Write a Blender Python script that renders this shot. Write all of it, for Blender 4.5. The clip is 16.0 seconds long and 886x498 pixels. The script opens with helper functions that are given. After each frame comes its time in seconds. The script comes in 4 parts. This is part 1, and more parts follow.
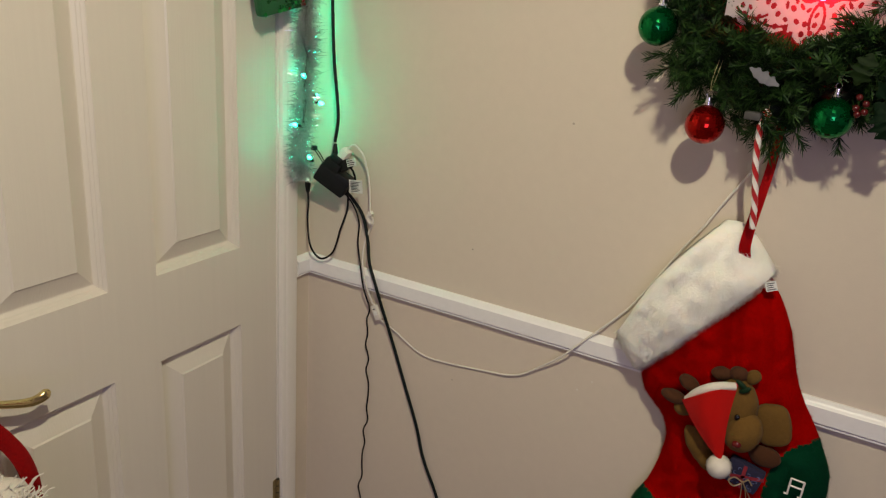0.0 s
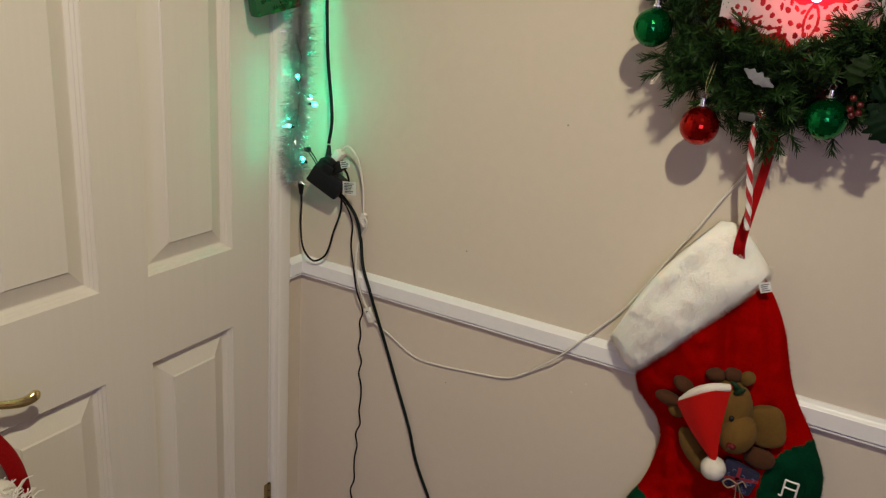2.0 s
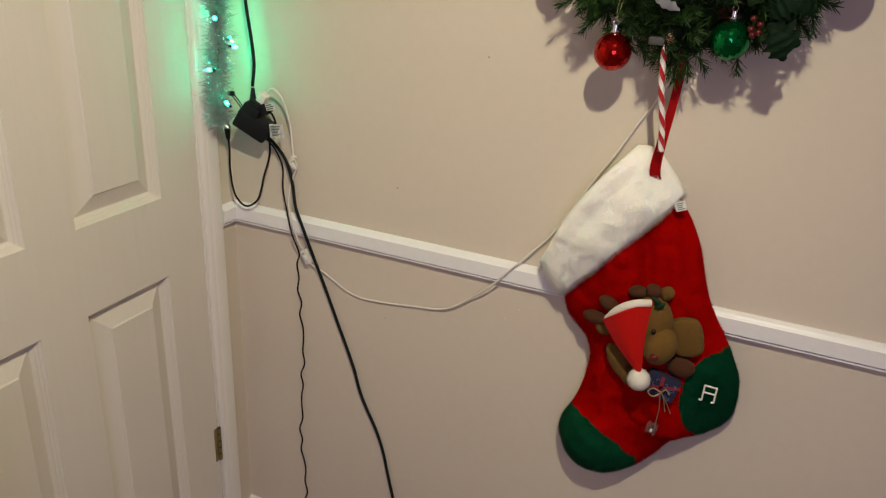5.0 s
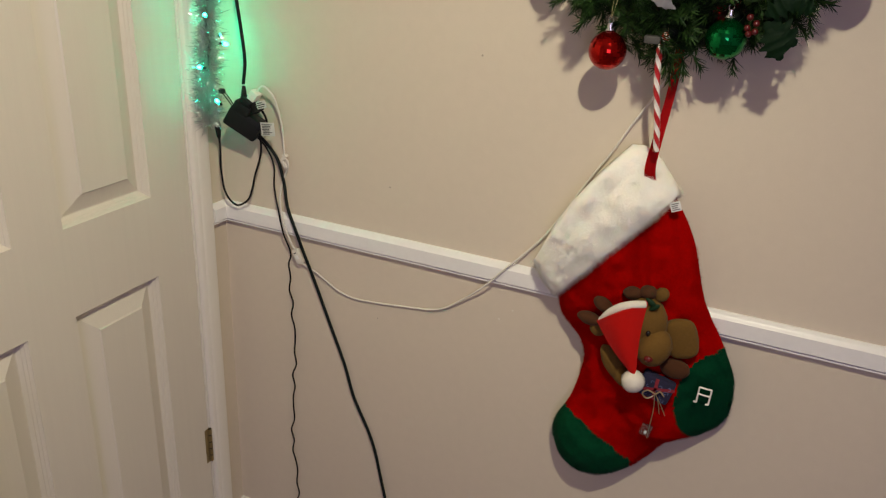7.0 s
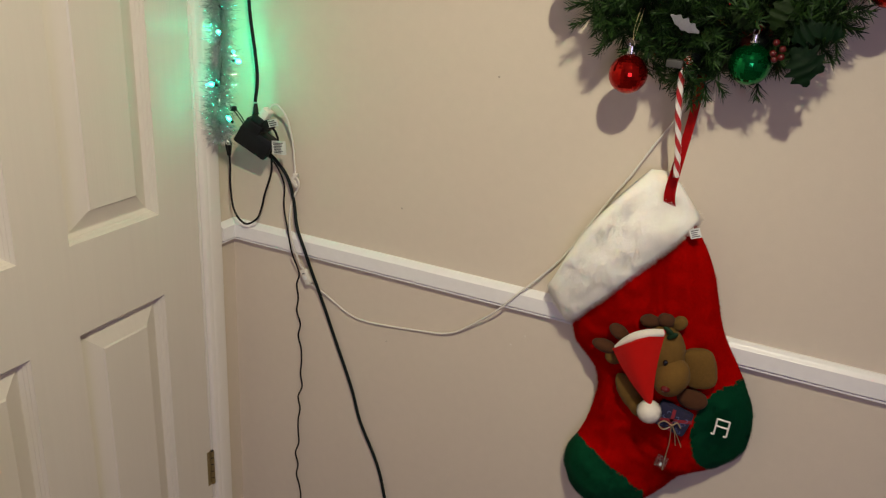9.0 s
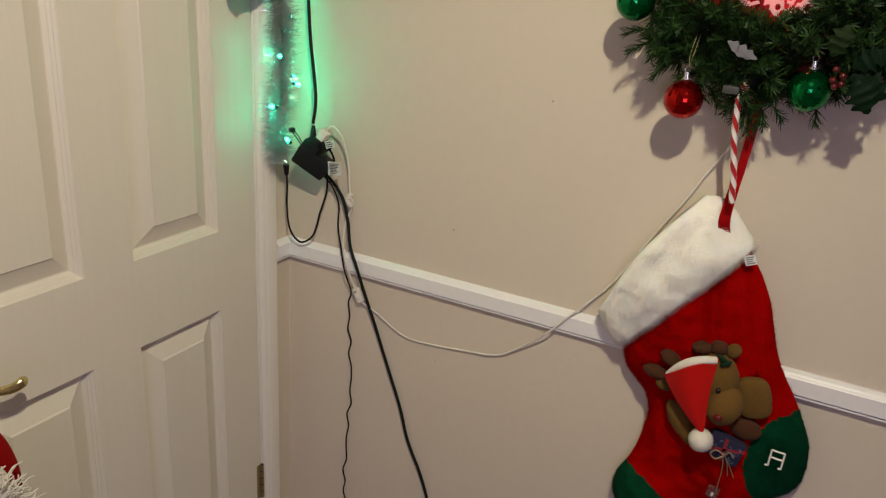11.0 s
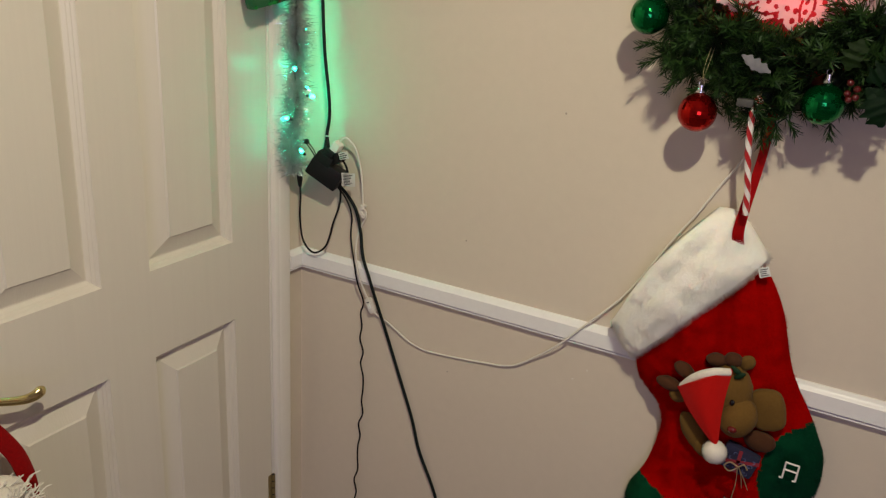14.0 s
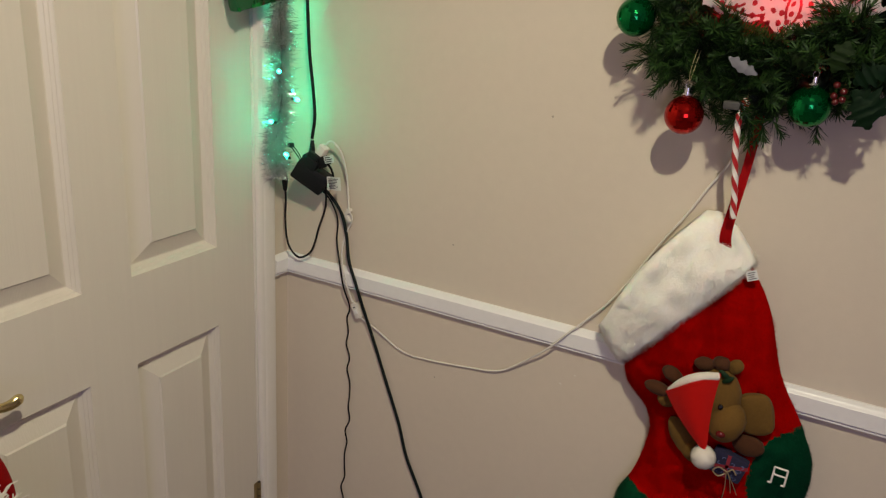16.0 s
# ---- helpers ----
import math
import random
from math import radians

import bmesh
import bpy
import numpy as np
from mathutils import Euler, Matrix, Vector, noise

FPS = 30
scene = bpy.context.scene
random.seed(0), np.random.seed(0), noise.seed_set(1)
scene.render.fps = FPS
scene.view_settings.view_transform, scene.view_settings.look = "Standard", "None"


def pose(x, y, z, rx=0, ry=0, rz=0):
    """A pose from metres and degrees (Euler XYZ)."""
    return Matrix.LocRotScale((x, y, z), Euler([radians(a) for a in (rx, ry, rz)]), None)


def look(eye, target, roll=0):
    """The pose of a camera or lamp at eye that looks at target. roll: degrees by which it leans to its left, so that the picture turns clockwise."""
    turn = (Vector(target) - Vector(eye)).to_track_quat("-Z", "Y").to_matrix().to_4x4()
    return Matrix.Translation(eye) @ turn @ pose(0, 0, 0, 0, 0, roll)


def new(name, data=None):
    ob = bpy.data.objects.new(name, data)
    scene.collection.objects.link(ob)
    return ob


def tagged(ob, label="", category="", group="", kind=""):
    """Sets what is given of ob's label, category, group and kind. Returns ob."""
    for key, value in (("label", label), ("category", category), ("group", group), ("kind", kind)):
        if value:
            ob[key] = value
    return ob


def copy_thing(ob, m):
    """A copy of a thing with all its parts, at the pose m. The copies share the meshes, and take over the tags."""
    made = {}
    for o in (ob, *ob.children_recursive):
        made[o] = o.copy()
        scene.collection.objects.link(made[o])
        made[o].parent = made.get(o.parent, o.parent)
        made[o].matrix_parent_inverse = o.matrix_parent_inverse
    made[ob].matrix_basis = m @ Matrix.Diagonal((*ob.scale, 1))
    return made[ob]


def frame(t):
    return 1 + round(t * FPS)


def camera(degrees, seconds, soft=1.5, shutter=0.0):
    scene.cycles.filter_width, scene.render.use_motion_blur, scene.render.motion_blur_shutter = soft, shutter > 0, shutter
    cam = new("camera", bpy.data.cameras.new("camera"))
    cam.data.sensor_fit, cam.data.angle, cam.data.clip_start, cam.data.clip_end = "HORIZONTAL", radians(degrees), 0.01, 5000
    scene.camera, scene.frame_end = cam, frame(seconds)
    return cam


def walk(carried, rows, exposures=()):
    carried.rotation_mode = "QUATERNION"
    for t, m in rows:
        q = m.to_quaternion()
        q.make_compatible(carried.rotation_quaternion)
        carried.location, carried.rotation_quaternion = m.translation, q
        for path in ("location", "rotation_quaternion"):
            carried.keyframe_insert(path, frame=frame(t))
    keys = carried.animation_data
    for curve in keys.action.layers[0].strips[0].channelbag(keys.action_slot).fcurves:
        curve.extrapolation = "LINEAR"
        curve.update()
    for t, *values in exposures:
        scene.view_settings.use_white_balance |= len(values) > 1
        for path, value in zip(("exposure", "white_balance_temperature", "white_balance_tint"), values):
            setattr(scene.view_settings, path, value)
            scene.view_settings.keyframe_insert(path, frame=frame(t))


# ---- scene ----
cam = camera(60.78, 16.0, soft=1.2)
PATH = [
    (0, (0.0192, 0.0048, 1.5904), (-0.7775, 1.4784, 1.0190), 4.23),
    (0.5, (0.0185, 0.0030, 1.5900), (-0.7805, 1.4814, 1.0344), 4.45),
    (1, (0.0179, 0.0057, 1.5874), (-0.7865, 1.4862, 1.0451), 4.52),
    (1.5, (0.0140, 0.0109, 1.5783), (-0.7837, 1.4971, 1.0420), 4.64),
    (2, (0.0134, 0.0018, 1.5780), (-0.7673, 1.4907, 1.0244), 4.60),
    (2.5, (0.0197, -0.0128, 1.5749), (-0.7414, 1.4765, 0.9955), 4.24),
    (3, (0.0198, -0.0194, 1.5787), (-0.7330, 1.4657, 0.9781), 3.64),
    (3.5, (0.0481, -0.0210, 1.5821), (-0.6374, 1.4843, 0.9519), 3.80),
    (4, (0.0456, -0.0181, 1.5730), (-0.6199, 1.4908, 0.9302), 3.41),
    (4.5, (0.0494, -0.0209, 1.5722), (-0.6004, 1.4890, 0.9159), 3.17),
    (5, (0.0548, -0.0113, 1.5766), (-0.5876, 1.4946, 0.9041), 3.00),
    (5.2, (0.0548, -0.0113, 1.5766), (-0.5821, 1.4969, 0.8908), 3.00),
    (7.5, (0.0473, 0.0134, 1.5749), (-0.5804, 1.5269, 0.9056), 3.37),
    (8, (0.0404, 0.0217, 1.5724), (-0.5844, 1.5419, 0.9155), 3.56),
    (8.5, (0.0278, 0.0237, 1.5707), (-0.6020, 1.5465, 0.9245), 3.90),
    (9, (0.0212, 0.0221, 1.5716), (-0.6214, 1.5437, 0.9353), 4.08),
    (9.5, (0.0159, 0.0143, 1.5785), (-0.6418, 1.5339, 0.9531), 4.27),
    (10, (0.0205, 0.0089, 1.5761), (-0.6794, 1.5152, 0.9645), 3.98),
    (12.5, (0.0116, 0.0051, 1.5790), (-0.7600, 1.4868, 0.9941), 3.93),
    (13, (0.0078, -0.0041, 1.5779), (-0.7660, 1.4798, 1.0015), 3.93),
    (13.5, (0.0110, -0.0090, 1.5810), (-0.7579, 1.4781, 1.0065), 3.87),
    (14, (0.0098, -0.0050, 1.5818), (-0.7590, 1.4807, 1.0034), 3.78),
    (14.5, (0.0060, -0.0065, 1.5766), (-0.7622, 1.4809, 1.0018), 3.74),
    (15, (0.0025, -0.0033, 1.5777), (-0.7640, 1.4861, 1.0059), 3.69),
    (15.5, (0.0074, 0.0019, 1.5773), (-0.7531, 1.4965, 1.0109), 3.78),
    (16, (0.0100, 0.0098, 1.5773), (-0.7403, 1.5093, 1.0103), 3.86),
]
walk(cam, [(t, look(eye, target, roll)) for t, eye, target, roll in PATH],
     exposures=[(0, 0.0), (1, -0.07), (1.5, -0.12), (2.5, 0.03), (3.5, 0.12), (5, 0.17), (7.5, 0.15), (9, 0.14), (10, 0.06), (12.5, 0.02), (16, -0.03)])

# ---- light, world, exposure ----
D = 1.355            # inner face of the dado wall (runs along x)
XW = -1.0756         # inner face of the door wall (runs along y)

SKEW = 0.014         # the dado wall comes nearer by this much per metre towards +x


def DX(x):
    return D - SKEW * (x - XW)


def on_wall(p):
    """A place given in front of a square wall, brought onto the skewed one along the line of sight from the room's middle."""
    e = Vector((0.02, 0.0, 1.577))
    p = Vector(p)
    return e + (p - e) * (DX(p.x) / D)


world = bpy.data.worlds.new("dusk_world")
scene.world = world
world.use_nodes = True
wn = world.node_tree
sky = wn.nodes.new("ShaderNodeTexSky")
sky.sky_type, sky.sun_disc = "NISHITA", False
sky.sun_elevation, sky.sun_rotation = radians(6), radians(200)
wn.links.new(sky.outputs[0], wn.nodes["Background"].inputs[0])
wn.nodes["Background"].inputs[1].default_value = 0.05


def lamp(name, kind, m, energy, colour, **kw):
    data = bpy.data.lights.new(name, kind)
    data.energy, data.color = energy, colour
    for key, value in kw.items():
        if key == "radius":
            data.shadow_soft_size = value
        elif key == "size":
            data.shape, data.size, data.size_y = "RECTANGLE", value[0], value[1]
    ob = new(name, data)
    ob.matrix_world = m
    return ob


spot = lamp("ceiling_spot_light", "SPOT", look((0.138, 0.10, 2.37), (-1.0, 0.9, 0.5)), 83.5, (0.99, 0.912, 0.665), radius=0.026)
spot.data.spot_size, spot.data.spot_blend = radians(130), 1.0
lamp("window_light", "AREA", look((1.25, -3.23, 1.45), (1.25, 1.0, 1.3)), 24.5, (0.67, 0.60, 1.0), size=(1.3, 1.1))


# ---- materials ----
def node(nt, kind, **inputs):
    n = nt.nodes.new(kind)
    for key, value in inputs.items():
        n.inputs[key.replace("_", " ")].default_value = value
    return n


def mat(name, colour, rough=0.5, metal=0.0, vary=0.08, scale=30.0, bump=0.0, bump_scale=200.0, stretch=(1, 1, 1),
        spec=0.5, sheen=0.0, emit=None, strength=0.0, island=0.0, transmission=0.0, subsurface=0.0, second=None, through_light=0.0):
    """A principled material with two scales of colour variation and a fine relief."""
    m = bpy.data.materials.new(name)
    m.use_nodes = True
    nt = m.node_tree
    b = nt.nodes["Principled BSDF"]
    b.inputs["Roughness"].default_value, b.inputs["Metallic"].default_value = rough, metal
    b.inputs["Specular IOR Level"].default_value = spec
    b.inputs["Sheen Weight"].default_value = sheen
    b.inputs["Sheen Roughness"].default_value = 0.4
    b.inputs["Transmission Weight"].default_value = transmission
    b.inputs["Subsurface Weight"].default_value, b.inputs["Subsurface Scale"].default_value = subsurface, 0.012
    b.inputs["Subsurface Radius"].default_value = (1.0, 0.8, 0.6)
    if emit:
        b.inputs["Emission Color"].default_value, b.inputs["Emission Strength"].default_value = (*emit, 1), strength
    co = node(nt, "ShaderNodeTexCoord")
    mp = node(nt, "ShaderNodeMapping")
    mp.inputs["Scale"].default_value = stretch
    nt.links.new(co.outputs["Object"], mp.inputs[0])
    fine = node(nt, "ShaderNodeTexNoise", Scale=scale * 6, Detail=4.0)
    wide = node(nt, "ShaderNodeTexNoise", Scale=scale * 0.15, Detail=3.0)
    add = node(nt, "ShaderNodeMix")
    add.data_type = "FLOAT"
    add.inputs[0].default_value = 0.5
    for n, s in ((fine, 2), (wide, 3)):
        nt.links.new(mp.outputs[0], n.inputs["Vector"])
        nt.links.new(n.outputs[0], add.inputs[s])
    src = add.outputs[0]
    if island:
        geo = node(nt, "ShaderNodeNewGeometry")
        mx = node(nt, "ShaderNodeMix")
        mx.data_type = "FLOAT"
        mx.inputs[0].default_value = island
        nt.links.new(src, mx.inputs[2])
        nt.links.new(geo.outputs["Random Per Island"], mx.inputs[3])
        src = mx.outputs[0]
    ramp = node(nt, "ShaderNodeMapRange")
    ramp.inputs[1].default_value, ramp.inputs[2].default_value = (0.3, 0.7) if not island else (0.1, 0.9)
    nt.links.new(src, ramp.inputs[0])
    mix = node(nt, "ShaderNodeMix")
    mix.data_type = "RGBA"
    other = second or [c * (1 - 2 * vary) for c in colour]
    mix.inputs[6].default_value = (*other, 1)
    mix.inputs[7].default_value = (*colour, 1)
    nt.links.new(ramp.outputs[0], mix.inputs[0])
    nt.links.new(mix.outputs[2], b.inputs["Base Color"])
    if bump:
        bn = node(nt, "ShaderNodeTexNoise", Scale=bump_scale, Detail=3.0)
        nt.links.new(mp.outputs[0], bn.inputs["Vector"])
        bp = node(nt, "ShaderNodeBump", Strength=bump, Distance=0.002)
        nt.links.new(bn.outputs[0], bp.inputs["Height"])
        nt.links.new(bp.outputs[0], b.inputs["Normal"])
    if through_light:
        tl = node(nt, "ShaderNodeBsdfTranslucent")
        nt.links.new(mix.outputs[2], tl.inputs[0])
        ms = node(nt, "ShaderNodeMixShader")
        ms.inputs[0].default_value = through_light
        nt.links.new(b.outputs[0], ms.inputs[1])
        nt.links.new(tl.outputs[0], ms.inputs[2])
        nt.links.new(ms.outputs[0], nt.nodes["Material Output"].inputs[0])
    return m


M = {
    "wall": mat("beige_wall_paint", (0.66, 0.575, 0.475), 0.62, vary=0.025, scale=8, bump=0.10, bump_scale=260, spec=0.35),
    "ceiling": mat("ceiling_paint", (0.8, 0.79, 0.76), 0.8, vary=0.02),
    "carpet": mat("carpet_pile", (0.24, 0.19, 0.15), 0.95, vary=0.2, scale=40, bump=0.8, bump_scale=500),
    "door": mat("door_white_satin_paint", (0.70, 0.645, 0.57), 0.31, vary=0.025, scale=6, bump=0.16, bump_scale=160, stretch=(1, 2.2, 0.06), spec=0.45),
    "trim": mat("white_gloss_paint", (0.80, 0.755, 0.70), 0.30, vary=0.02, scale=12, bump=0.05, bump_scale=120, spec=0.5),
    "dado": mat("white_rail_paint", (0.86, 0.84, 0.84), 0.32, vary=0.03, scale=12, bump=0.05, bump_scale=120),
    "brass": mat("polished_brass", (0.74, 0.62, 0.30), 0.20, 1.0, vary=0.05, scale=20),
    "old_brass": mat("worn_brass_plate", (0.38, 0.29, 0.14), 0.34, 0.7, vary=0.22, scale=60, bump=0.2),
    # near-black that puts the shade of the hinge's gaps into the pin's colour
    "dark": mat("knuckle_gap_shade", (0.03, 0.025, 0.02), 0.6, vary=0.1),
    "black": mat("black_plastic", (0.007, 0.008, 0.008), 0.5, vary=0.1, scale=60, bump=0.05, spec=0.22),
    "cord_black": mat("black_cord_sheath", (0.006, 0.006, 0.007), 0.6, spec=0.2, vary=0.1, scale=60),
    "cord_green": mat("dark_green_cord_sheath", (0.005, 0.010, 0.010), 0.55, spec=0.2, vary=0.1, scale=60),
    "white_pl": mat("white_plastic", (0.72, 0.68, 0.62), 0.35, vary=0.03, scale=30),
    "paper": mat("white_paper_label", (0.78, 0.78, 0.76), 0.7, vary=0.03, scale=60),
    "ink": mat("dark_print", (0.10, 0.10, 0.11), 0.7, vary=0.05),
    "red_plush": mat("red_plush_pile", (0.44, 0.0016, 0.001), 0.9, vary=0.22, scale=22, sheen=0.0, spec=0.02, bump=0.6, bump_scale=420),
    "red_fibre": mat("red_plush_fibre", (0.56, 0.002, 0.001), 0.9, vary=0.16, scale=16, sheen=0.0, spec=0.02, island=0.15, through_light=0.12),
    "green_plush": mat("green_plush_pile", (0.003, 0.066, 0.026), 0.85, vary=0.25, scale=22, sheen=0.03, spec=0.05, bump=0.6, bump_scale=420),
    "green_fibre": mat("green_plush_fibre", (0.003, 0.078, 0.031), 0.8, vary=0.16, scale=16, sheen=0.03, spec=0.05, island=0.15, through_light=0.12),
    "cuff": mat("cream_fur_pile", (0.97, 0.94, 0.87), 0.9, subsurface=0.5, vary=0.04, scale=18, sheen=0.1, spec=0.1, bump=0.5, bump_scale=300),
    "cuff_fibre": mat("cream_fur_fibre", (0.97, 0.94, 0.87), 0.85, vary=0.03, scale=14, sheen=0.1, spec=0.1, island=0.1, through_light=0.06),
    "brown": mat("tan_plush", (0.165, 0.088, 0.022), 0.9, vary=0.14, scale=40, sheen=0.05, spec=0.1, bump=0.7, bump_scale=700),
    "dark_brown": mat("brown_felt", (0.085, 0.034, 0.016), 0.9, vary=0.14, scale=40, sheen=0.05, spec=0.1, bump=0.7, bump_scale=700),
    "red_felt": mat("red_felt", (0.56, 0.008, 0.006), 0.9, vary=0.1, scale=40, sheen=0.05, spec=0.1, bump=0.5, bump_scale=900),
    "white_felt": mat("white_felt", (0.80, 0.74, 0.66), 0.9, vary=0.06, scale=40, sheen=0.3, spec=0.1, bump=0.6, bump_scale=600),
    "nose": mat("dark_red_bead", (0.12, 0.008, 0.008), 0.2, vary=0.05),
    "eye": mat("black_bead", (0.008, 0.007, 0.007), 0.12, vary=0.05),
    "parcel": mat("navy_printed_fabric", (0.014, 0.014, 0.060), 0.8, vary=0.3, scale=60, second=(0.008, 0.007, 0.024)),
    "parcel_dot": mat("pale_blue_print", (0.10, 0.12, 0.26), 0.7, vary=0.1),
    "parcel_band": mat("red_fabric_band", (0.25, 0.015, 0.03), 0.8, vary=0.15),
    "gold": mat("gold_thread", (0.62, 0.48, 0.28), 0.35, 0.6, vary=0.12, scale=60),
    "clear": mat("clear_plastic_tag", (0.90, 0.86, 0.84), 0.08, vary=0.05, transmission=0.95),
    "ribbon": mat("red_satin_ribbon", (0.52, 0.003, 0.004), 0.6, vary=0.1, scale=40, spec=0.15, bump=0.15, bump_scale=700),
    "cane_red": mat("cane_red_gloss", (0.46, 0.018, 0.022), 0.3, vary=0.08, scale=40),
    "cane_white": mat("cane_white_gloss", (0.80, 0.76, 0.72), 0.3, vary=0.04, scale=40),
    "needle": mat("wreath_needle", (0.034, 0.078, 0.016), 0.5, vary=0.3, scale=12, island=0.7, second=(0.007, 0.024, 0.007), through_light=0.12, spec=0.22),
    "twig": mat("brown_wire_twig", (0.012, 0.024, 0.011), 0.8, vary=0.2),
    "holly": mat("holly_leaf_green", (0.006, 0.030, 0.009), 0.6, vary=0.25, scale=30, bump=0.3, bump_scale=120, spec=0.2),
    "holly_light": mat("holly_leaf_olive", (0.022, 0.050, 0.010), 0.6, vary=0.25, scale=30, bump=0.3, bump_scale=120, spec=0.2),
    "berry": mat("red_berry_gloss", (0.085, 0.005, 0.006), 0.28, vary=0.1, scale=60),
    "snow": mat("white_felt_leaf", (0.50, 0.49, 0.55), 0.85, vary=0.08, scale=40, bump=0.4, bump_scale=500),
    "b_red": mat("red_mirror_bauble", (0.44, 0.008, 0.005), 0.10, 0.9, vary=0.08, scale=12),
    "b_green": mat("green_mirror_bauble", (0.003, 0.185, 0.045), 0.10, 0.9, vary=0.08, scale=12),
    "silver": mat("silver_cap", (0.78, 0.78, 0.80), 0.22, 1.0, vary=0.05),
    "thread": mat("gold_hanging_thread", (0.55, 0.47, 0.25), 0.4, 0.5, vary=0.1),
    "tinsel": mat("silver_tinsel_foil", (0.80, 0.83, 0.82), 0.24, 0.88, vary=0.12, scale=30, island=0.6),
    "sequin": mat("green_sequin", (0.012, 0.30, 0.060), 0.16, 0.75, vary=0.3, scale=40, island=0.8, second=(0.004, 0.05, 0.016)),
    "sequin_cloth": mat("green_satin_cloth", (0.006, 0.105, 0.032), 0.5, vary=0.2, scale=30),
    "sequin_red": mat("red_sequin", (0.35, 0.02, 0.02), 0.25, 0.7, vary=0.2, island=0.7),
    "card": mat("white_cut_card", (0.80, 0.78, 0.80), 0.6, vary=0.03, scale=30, through_light=0.62),
    "organza": mat("red_organza_backing", (0.55, 0.010, 0.035), 0.6, vary=0.25, scale=30, bump=0.5, bump_scale=120),
    "velvet": mat("dark_red_velvet", (0.34, 0.005, 0.006), 0.85, vary=0.2, scale=40, spec=0.05, sheen=0.05, bump=0.4, bump_scale=700),
    "led": mat("green_led_bulb", (0.3, 1.0, 0.6), 0.3, vary=0.02, emit=(0.004, 1.0, 0.54), strength=112.0),
    "led_hidden": mat("green_led_bulb_bright", (0.3, 1.0, 0.6), 0.3, vary=0.02, emit=(0.004, 1.0, 0.54), strength=66.0),
    "red_bulb": mat("red_lamp_glass", (1.0, 0.3, 0.3), 0.3, vary=0.02, emit=(1.0, 0.03, 0.06), strength=125.0),
    "yarn": mat("white_yarn", (0.80, 0.75, 0.68), 0.9, vary=0.08, scale=60, sheen=0.2, spec=0.1),
    "brown_fibre": mat("tan_plush_fibre", (0.19, 0.105, 0.028), 0.9, vary=0.12, scale=40, spec=0.05, island=0.25, through_light=0.12),
    "clip": mat("grey_clip_plastic", (0.055, 0.052, 0.05), 0.6, vary=0.1),
    "skin": mat("pink_felt", (0.66, 0.42, 0.32), 0.9, vary=0.06, scale=60, spec=0.1),
    "speck": mat("grey_wall_mark", (0.46, 0.39, 0.32), 0.8, vary=0.1),
    "chip": mat("pale_wall_chip", (0.76, 0.70, 0.62), 0.8, vary=0.05),
}


# ---- mesh helpers ----
def raw(name, verts, faces, material, parent=None, label="", smooth=True, slots=None):
    me = bpy.data.meshes.new(name)
    me.from_pydata([tuple(v) for v in verts], [], faces)
    for m in (material if isinstance(material, (list, tuple)) else [material]):
        me.materials.append(m)
    if smooth:
        me.polygons.foreach_set("use_smooth", [True] * len(me.polygons))
    if slots is not None:
        me.polygons.foreach_set("material_index", slots)
    me.update()
    ob = new(name, me)
    ob.parent = parent
    if label:
        tagged(ob, label)
    return ob


def part(name, bm, material, parent=None, label="", smooth=True, angle=40):
    """Links a bmesh as one mesh object under a thing or a part."""
    bmesh.ops.recalc_face_normals(bm, faces=bm.faces)
    me = bpy.data.meshes.new(name)
    for f in bm.faces:
        f.smooth = smooth
    if smooth:
        for e in bm.edges:
            if len(e.link_faces) == 2 and e.calc_face_angle(0) > radians(angle):
                e.smooth = False
    bm.to_mesh(me)
    bm.free()
    for m in (material if isinstance(material, (list, tuple)) else [material]):
        me.materials.append(m)
    ob = new(name, me)
    ob.parent = parent
    if label:
        tagged(ob, label)
    return ob


def thing(name, label, category, group="", kind="", at=(0, 0, 0)):
    ob = new(name)
    ob.location = at
    ob.empty_display_size = 0.02
    return tagged(ob, label, category, group, kind)


def rel(m, parent):
    """m, given in the world, seen from a parent that is only shifted."""
    return Matrix.Translation(-Vector(parent.location)) @ m


def box(lo, hi, bevel=0.0, bm=None, m=None):
    bm = bm or bmesh.new()
    c = [(a + b) / 2 for a, b in zip(lo, hi)]
    s = [b - a for a, b in zip(lo, hi)]
    r = bmesh.ops.create_cube(bm, size=1, matrix=(m or Matrix()) @ Matrix.Translation(c) @ Matrix.Diagonal((*s, 1)))
    if bevel:
        es = list({e for v in r["verts"] for e in v.link_edges})
        bmesh.ops.bevel(bm, geom=es, offset=bevel, segments=2, profile=0.6, affect="EDGES")
    return bm


def ball(bm, centre, radii, turn=None, seg=20, rings=12, mi=0):
    r = bmesh.ops.create_uvsphere(bm, u_segments=seg, v_segments=rings, radius=1,
                                  matrix=Matrix.Translation(centre) @ (turn or Matrix()) @ Matrix.Diagonal((*radii, 1)))
    for f in {f for v in r["verts"] for f in v.link_faces}:
        f.material_index = mi
    return r["verts"]


def spline(points, n):
    """n places along a smooth line through the points."""
    p = [Vector(q) for q in points]
    p = [2 * p[0] - p[1]] + p + [2 * p[-1] - p[-2]]
    out = []
    k = len(p) - 3
    for i in range(n):
        s = i / (n - 1) * k
        j = min(int(s), k - 1)
        u = s - j
        a, b, c, d = p[j:j + 4]
        out.append(0.5 * (2 * b + (c - a) * u + (2 * a - 5 * b + 4 * c - d) * u * u + (3 * b - a - 3 * c + d) * u ** 3))
    return out


